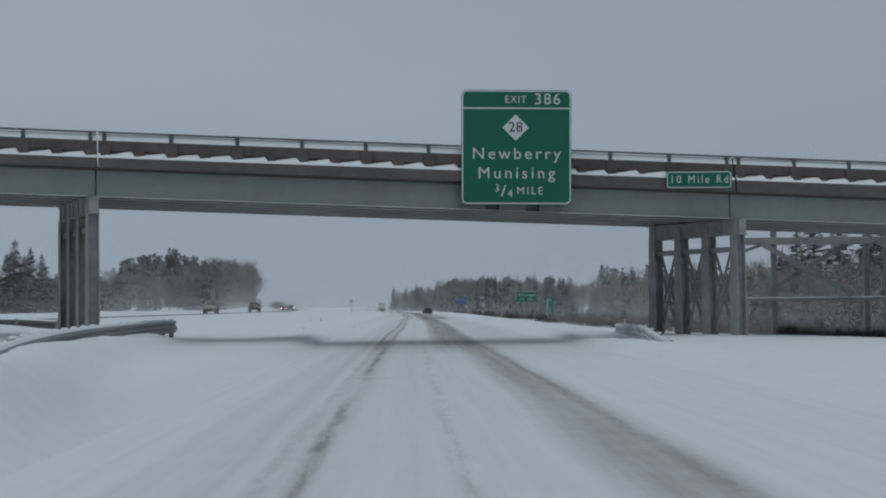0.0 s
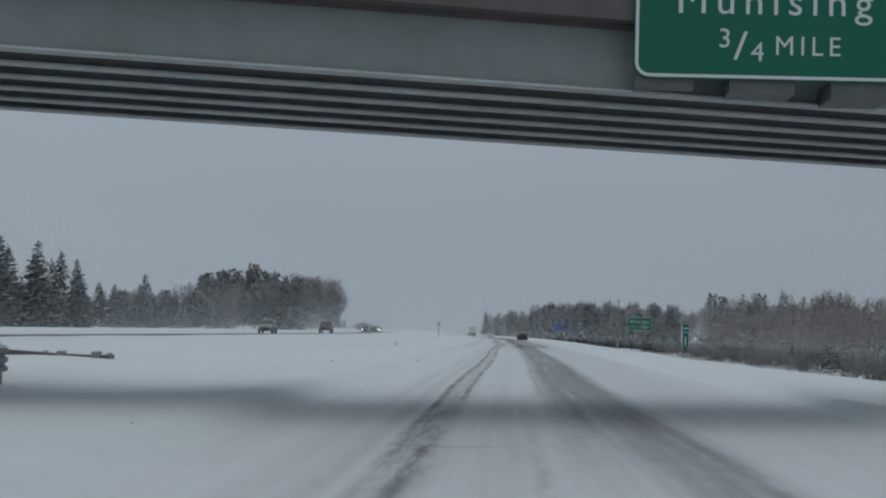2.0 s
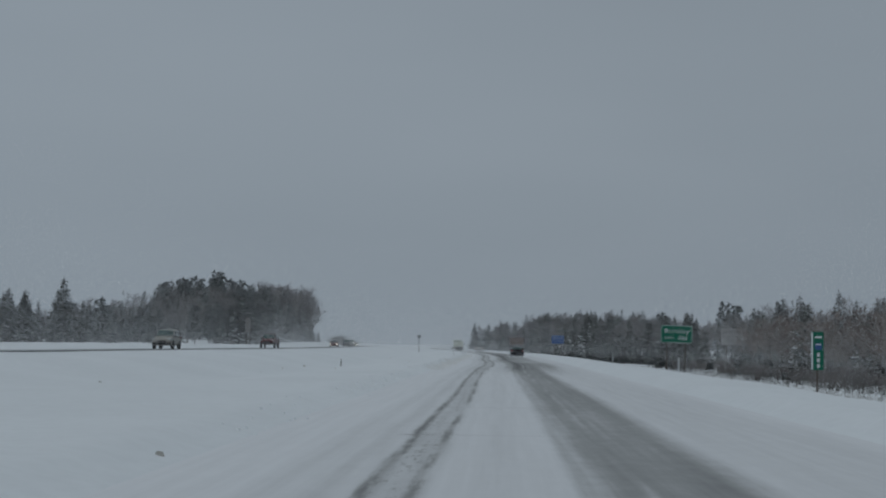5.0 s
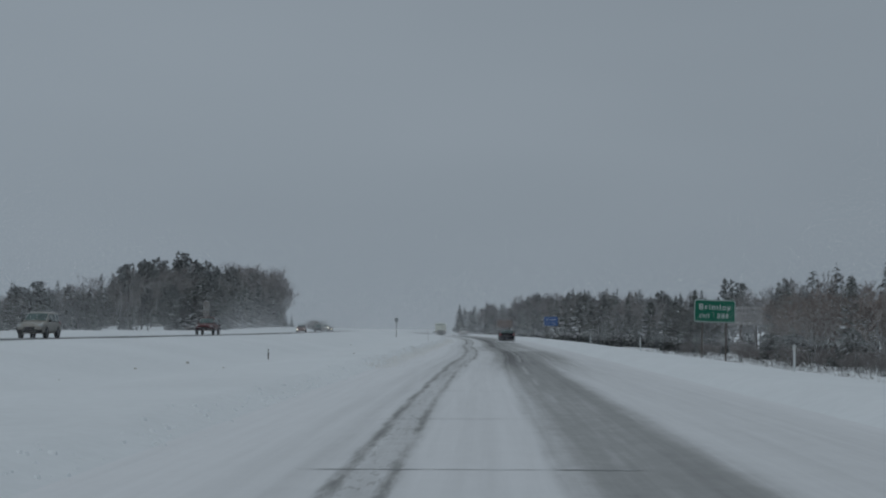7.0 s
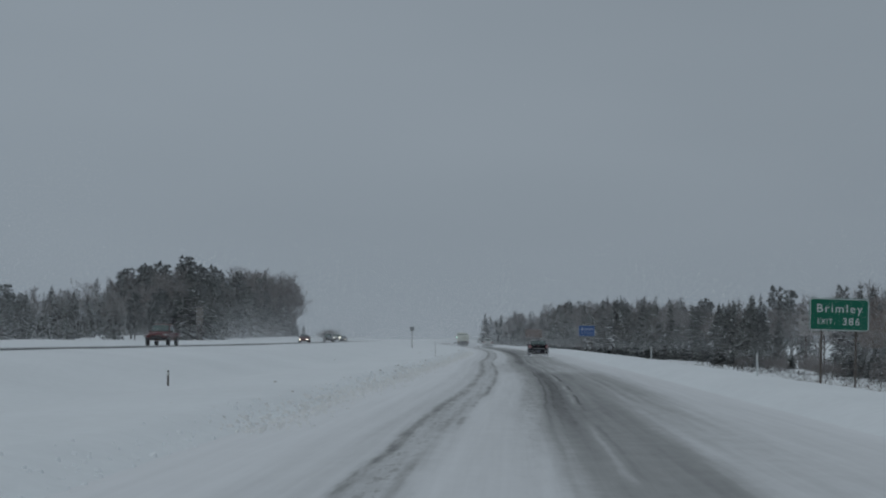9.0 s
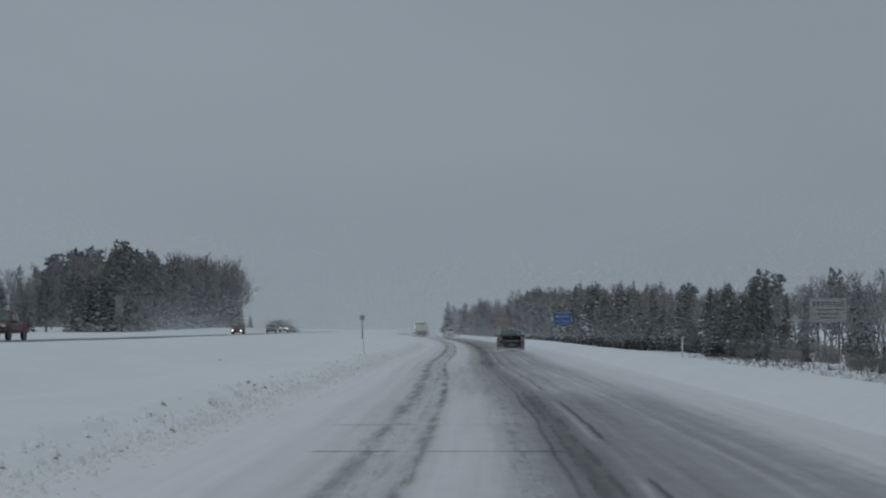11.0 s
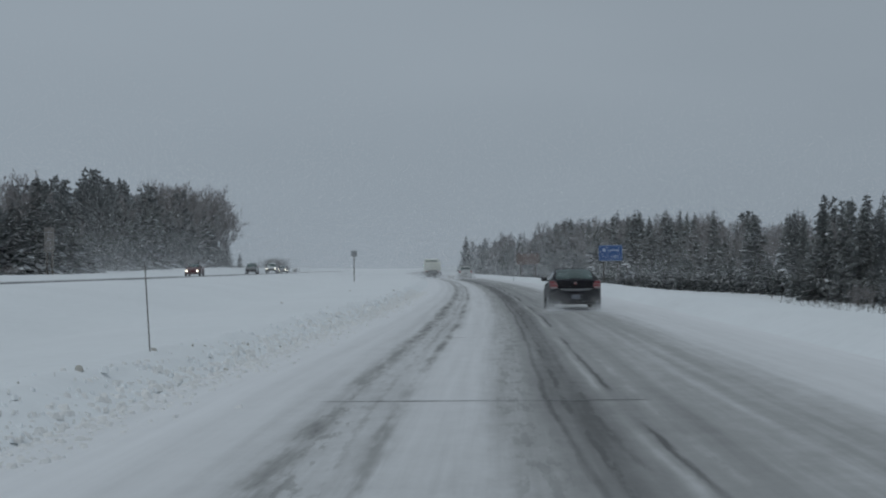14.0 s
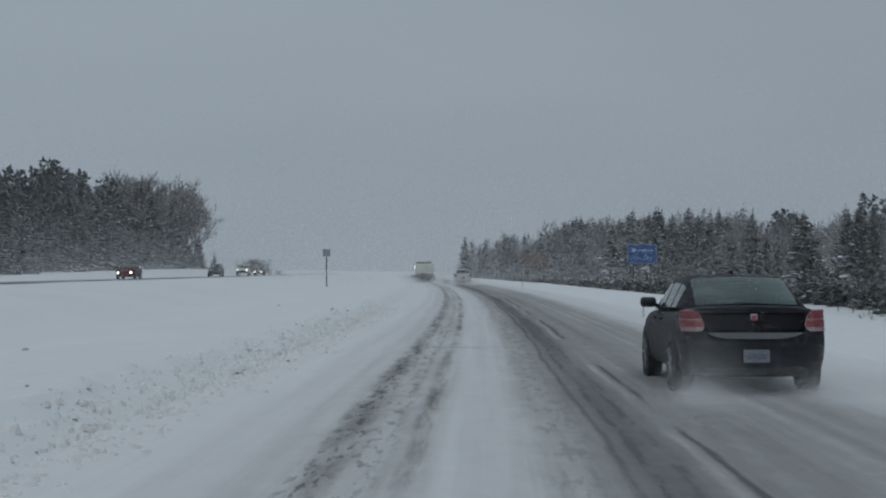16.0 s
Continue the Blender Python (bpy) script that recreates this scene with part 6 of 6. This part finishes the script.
def grass_field(name, count, place, h, label, half=0.007, flop=0.3):
    vs, fs = [], []
    for _ in range(count):
        x, y = place()
        z = height(x, y) - 0.05
        for _ in range(rng.randint(6, 11)):
            a = rng.uniform(0, 6.28)
            dx, dy = math.cos(a), math.sin(a)
            k = h * rng.uniform(0.4, 1.2)
            i = len(vs)
            ox, oy = rng.gauss(0, 0.12), rng.gauss(0, 0.12)
            vs += [(x + ox - dy * half, y + oy + dx * half, z), (x + ox + dy * half, y + oy - dx * half, z), (x + ox + dx * k * flop, y + oy + dy * k * flop, z + k)]
            fs.append((i, i + 1, i + 2))
    return tagged(raw(name, vs, fs, GRASS if half < 0.01 else WEED), label, "dry grass", kind="stuff")


def ditch_place():
    y = rng.uniform(120, 330)
    return bend(y) + max(15.0, rng.gauss(24.0, 4.0)), y


def pier_place():
    x = rng.uniform(17.4, 27)
    return x, 73.5 + rng.gauss(0, 0.6) - 0.15 * (x - 19)


grass_field("roadside_grass", 7000, ditch_place, 0.36, "dry brown grass poking through ditch snow")
grass_field("weeds_by_bridge", 520, pier_place, 0.62, "dark dry weeds poking through snow near the bridge", 0.016, 0.12)


def fence(x0, pts, label):
    f = thing("fence", Matrix.Identity(4), label, "fence")
    tops = []
    for i, (x, y) in enumerate(pts):
        z = height(x, y)
        bm = bmesh.new()
        rod(bm, (x, y, z - 0.3), (x + rng.gauss(0, 0.05), y, z + rng.uniform(0.5, 0.8)), 0.04, 0.035, 7)
        part("post", bm, WOOD, f)
        tops.append((x, y, z))
    for h in (0.25, 0.42, 0.58):
        wire = bmesh.new()
        for a, b in zip(tops, tops[1:]):
            rod(wire, (a[0], a[1], a[2] + h), (b[0], b[1], b[2] + h), 0.006, 0.006, 3)
        part("wire", wire, GALV, f)
    return f


fence(0, [(right_edge(y) - 5.0, y) for y in range(190, 440, 6)], "weathered post and wire fence before the woods")


def foot_place():
    y = 150 + 270 * rng.random() ** 1.8
    return right_edge(y) - 5.0 + rng.gauss(0, 2.2), y


grass_field("woodside_weeds", 1500, foot_place, 0.55, "dry brown weeds standing in snow along the woods", 0.012, 0.22)


def bush(x, y, h, n=44):
    vs, fs = [], []
    for _ in range(n):
        a = rng.uniform(0, 6.28)
        d = Vector((math.cos(a) * rng.uniform(0.1, 0.7), math.sin(a) * rng.uniform(0.1, 0.7), 1)).normalized()
        p = Vector((rng.gauss(0, 0.25 * h), rng.gauss(0, 0.25 * h), 0))
        q = p + d * h * rng.uniform(0.5, 1.0)
        tube(vs, fs, p, q, 0.02, 0.012, 3)
        for _ in range(3):
            s = p + (q - p) * rng.uniform(0.3, 0.9)
            tube(vs, fs, s, s + Vector((rng.gauss(0, 0.4), rng.gauss(0, 0.4), 0.5)) * h * 0.4, 0.014, 0.008, 3)
    return [tuple(v) for v in vs], fs


BUSHES = [mesh_of("brush", bush(0, 0, 2.0), BRUSH) for _ in range(3)]


def brush(x, y, h):
    t = new("leafless_bush", BUSHES[rng.randrange(3)])
    t.matrix_basis = Matrix.Translation((x, y, height(x, y) - 0.1)) @ pose(0, 0, 0, 0, 0, rng.uniform(0, 360))
    s = h / 2.0
    t.scale = (s * 1.3, s * 1.3, s)
    tagged(t, "leafless brown bush at the edge of the woods", "bush", "bushes by the woods")


for x, y, h in ((-53.6, 628, 3.6), (-54.4, 629, 3.4), (-53.9, 630, 3.5), (-53.2, 627, 3.2), (-54.9, 628, 3.0), (-52.6, 640, 2.0), (-51.5, 650, 1.4)):
    brush(x, y, h)
for i in range(22):
    brush(-60 - i * 3.4 + rng.uniform(-2, 2), 555 + rng.uniform(0, 14), rng.uniform(1.6, 3.4))
for i in range(30):
    y = 308 + i * 3.3
    brush(right_edge(y) + rng.uniform(-3, 4), y, rng.uniform(1.2, 2.4))
for i in range(36):
    y = 110 + i * 5.5 + rng.uniform(-1.5, 1.5)
    brush(right_edge(y) - rng.uniform(0, 5), y, rng.uniform(1.5, 3.4))
for i in range(12):
    y = 440 + i * 11 + rng.uniform(-4, 4)
    brush(far_bend(y) - 50 - rng.uniform(0, 4), y, rng.uniform(0.8, 1.8))


# ---- pavement joints ----
PLAIN_JOINTS = (33.0, 79.6, 115.8, 127.6, 141.8, 151.1, 162.8, 214.8, 220.1, 242.7, 265.3, 281.2, 289.1, 313.0)
for y in sorted(PLAIN_JOINTS + (44.2, 56.3, 67.4, 91.0, 103.5, 175.0, 187.0, 199.0, 231.0, 301.1, 325.2, 337.0)):
    plain = y in PLAIN_JOINTS
    bm = bmesh.new()
    u, stop = -1.55 + rng.uniform(-0.1, 0.25), rng.choice(((0.4, 1.3, 1.8) if y < 140 else (1.3, 1.9, 2.2)) if plain else (-0.4, 0.2))
    start, low, high = u, [], []
    while u < stop:
        in_rut = abs(u + 1.1) < 0.3 or abs(u + 0.5) < 0.22 or u > 1.2
        w = rng.uniform(0.02, 0.06) if in_rut else rng.uniform(0.004, 0.03)
        w *= min(1.0, (u - start) / 0.15 + 0.1, (stop - u) / 0.3 + 0.05) * (1.0 if plain else 0.45)
        if y == 242.7:
            w = rng.uniform(0.11, 0.17) if -1.15 < u < -0.5 else rng.uniform(0.05, 0.09) if u < 0.6 else w * 0.7
        j = rng.uniform(-0.008, 0.008)
        low.append(bm.verts.new((u + bend(y), y - w + j, 0.004)))
        high.append(bm.verts.new((u + bend(y), y + w + j, 0.004)))
        u += rng.uniform(0.05, 0.14)
    for i in range(len(low) - 1):
        bm.faces.new((low[i], low[i + 1], high[i + 1], high[i]))
    part("pavement_joint", bm, ASPHALT, road, "dark joint between concrete slabs")

# ---- blowing snow ----
air = np.random.default_rng(11)


def flakes(name, pts, sizes, label):
    """Airborne flakes, each a small triangle turned at random."""
    n = len(pts)
    a = air.normal(size=(n, 3))
    a /= np.linalg.norm(a, axis=1)[:, None]
    b = np.cross(a, air.normal(size=(n, 3)))
    b /= np.linalg.norm(b, axis=1)[:, None]
    s = sizes[:, None]
    co = np.stack((pts + a * s * 0.6, pts - a * s * 0.3 + b * s * 0.5, pts - a * s * 0.3 - b * s * 0.5), axis=1).reshape(-1, 3)
    me = bpy.data.meshes.new(name)
    me.vertices.add(3 * n)
    me.vertices.foreach_set("co", co.ravel())
    me.loops.add(3 * n)
    me.loops.foreach_set("vertex_index", np.arange(3 * n, dtype=np.int32))
    me.polygons.add(n)
    me.polygons.foreach_set("loop_start", np.arange(0, 3 * n, 3, dtype=np.int32))
    me.materials.append(FLAKE)
    me.update(calc_edges=True)
    return tagged(new(name, me), label, "blowing snow", kind="stuff")


def far_flurry(count):
    """Flurries beyond the stretch of road that is driven, thinning upwards; haze from flakes sized to the camera's
    view.
    """
    d = air.uniform(70.0, 330.0, count * 2)
    keep = air.random(len(d)) < np.clip(d / 330.0, 0.45, 1.0) ** 0.5
    d = d[keep][:count]
    x = np.where(air.random(len(d)) < 0.64, air.uniform(-0.36, 0.03, len(d)), air.uniform(0.03, 0.30, len(d))) * d
    z = air.exponential(1.0, len(d)) * (3.0 + 0.016 * d)
    return np.stack((x - 8.0 * d / 300.0, 282.0 + d, z), axis=1), d * 0.00038


def side_flurry(count, x0, x1, y0, y1, fine):
    """Snow blowing over the verges beside the driven stretch; haze from flakes sized to the camera's view."""
    x = x0 + (x1 - x0) * air.random(count) ** 0.75
    y = air.uniform(y0, y1, count)
    z = air.exponential(4.2, count)
    return np.stack((x, y, z), axis=1), (np.abs(x) * 0.0014 + 0.003) * fine


def wood_flurry(count):
    """Flakes added along the foot of the left wood to lighten it as haze."""
    y = air.uniform(440.0, 612.0, count)
    x = np.array([far_bend(k) for k in y]) - 51.0 + air.uniform(0.0, 9.0, count)
    return np.stack((x, y, 0.6 + air.exponential(4.2, count)), axis=1), air.uniform(0.05, 0.09, count)


FLAKE = material("airborne_snow", (0.88, 0.90, 0.92), 0.8, grain=2.0, vary=0.05, spec=0.1)
p, s = far_flurry(300000)
flakes("blowing_snow", p, s, "snow blowing over the road and fields far ahead, flakes enlarged to read as haze")
p, s = wood_flurry(48000)
flakes("blowing_snow", p, s, "flakes added before the grey woods to lighten them as haze")
p, s = side_flurry(310000, -62.0, -13.0, 130.0, 350.0, 0.72)
flakes("blowing_snow", p, s, "snow blowing across the median and the opposite road, flakes enlarged to read as haze")
p, s = side_flurry(250000, 44.0, 13.0, 80.0, 345.0, 0.80)
flakes("blowing_snow", p, s, "snow blowing along the verge before the woods, flakes enlarged to read as haze")


def spray(count, x, y, wide, long, tall, size):
    """Snow thrown up behind a moving car, thickest at its wheels."""
    back = air.exponential(0.30, count).clip(0, 1.6) * long
    side = np.where(air.random(count) < 0.75, air.choice((-0.72, 0.72), count) + air.normal(0, 0.20, count), air.uniform(-0.9, 0.9, count))
    lift = air.exponential(0.5, count) * tall * (0.35 + 0.65 * np.minimum(1.0, back / long * 1.5))
    pts = np.stack((x + side * wide * (1 + 0.35 * back / long), y + 0.5 - back, lift), axis=1)
    return pts, size * air.uniform(0.6, 1.3, count)


p, s = spray(170000, 3.10, 301.1, 0.95, 5.0, 0.42, 0.0031)
q, r = spray(130000, 3.10, 299.6, 1.15, 3.4, 1.35, 0.0036)
p, s = np.concatenate((p, q)), np.concatenate((s, r))
flakes("snow_spray", p, s, "powder snow whirled up behind the dark car's wheels")
p, s = spray(9000, -3.74, 457.0, 1.3, 9.0, 0.9, 0.040)
flakes("snow_spray", p, s, "powder snow trailing the white estate car")
p, s = spray(16000, -9.1, 480.0, 2.2, 12.0, 1.3, 0.045)
flakes("snow_spray", p, s, "powder snow trailing the plough truck")
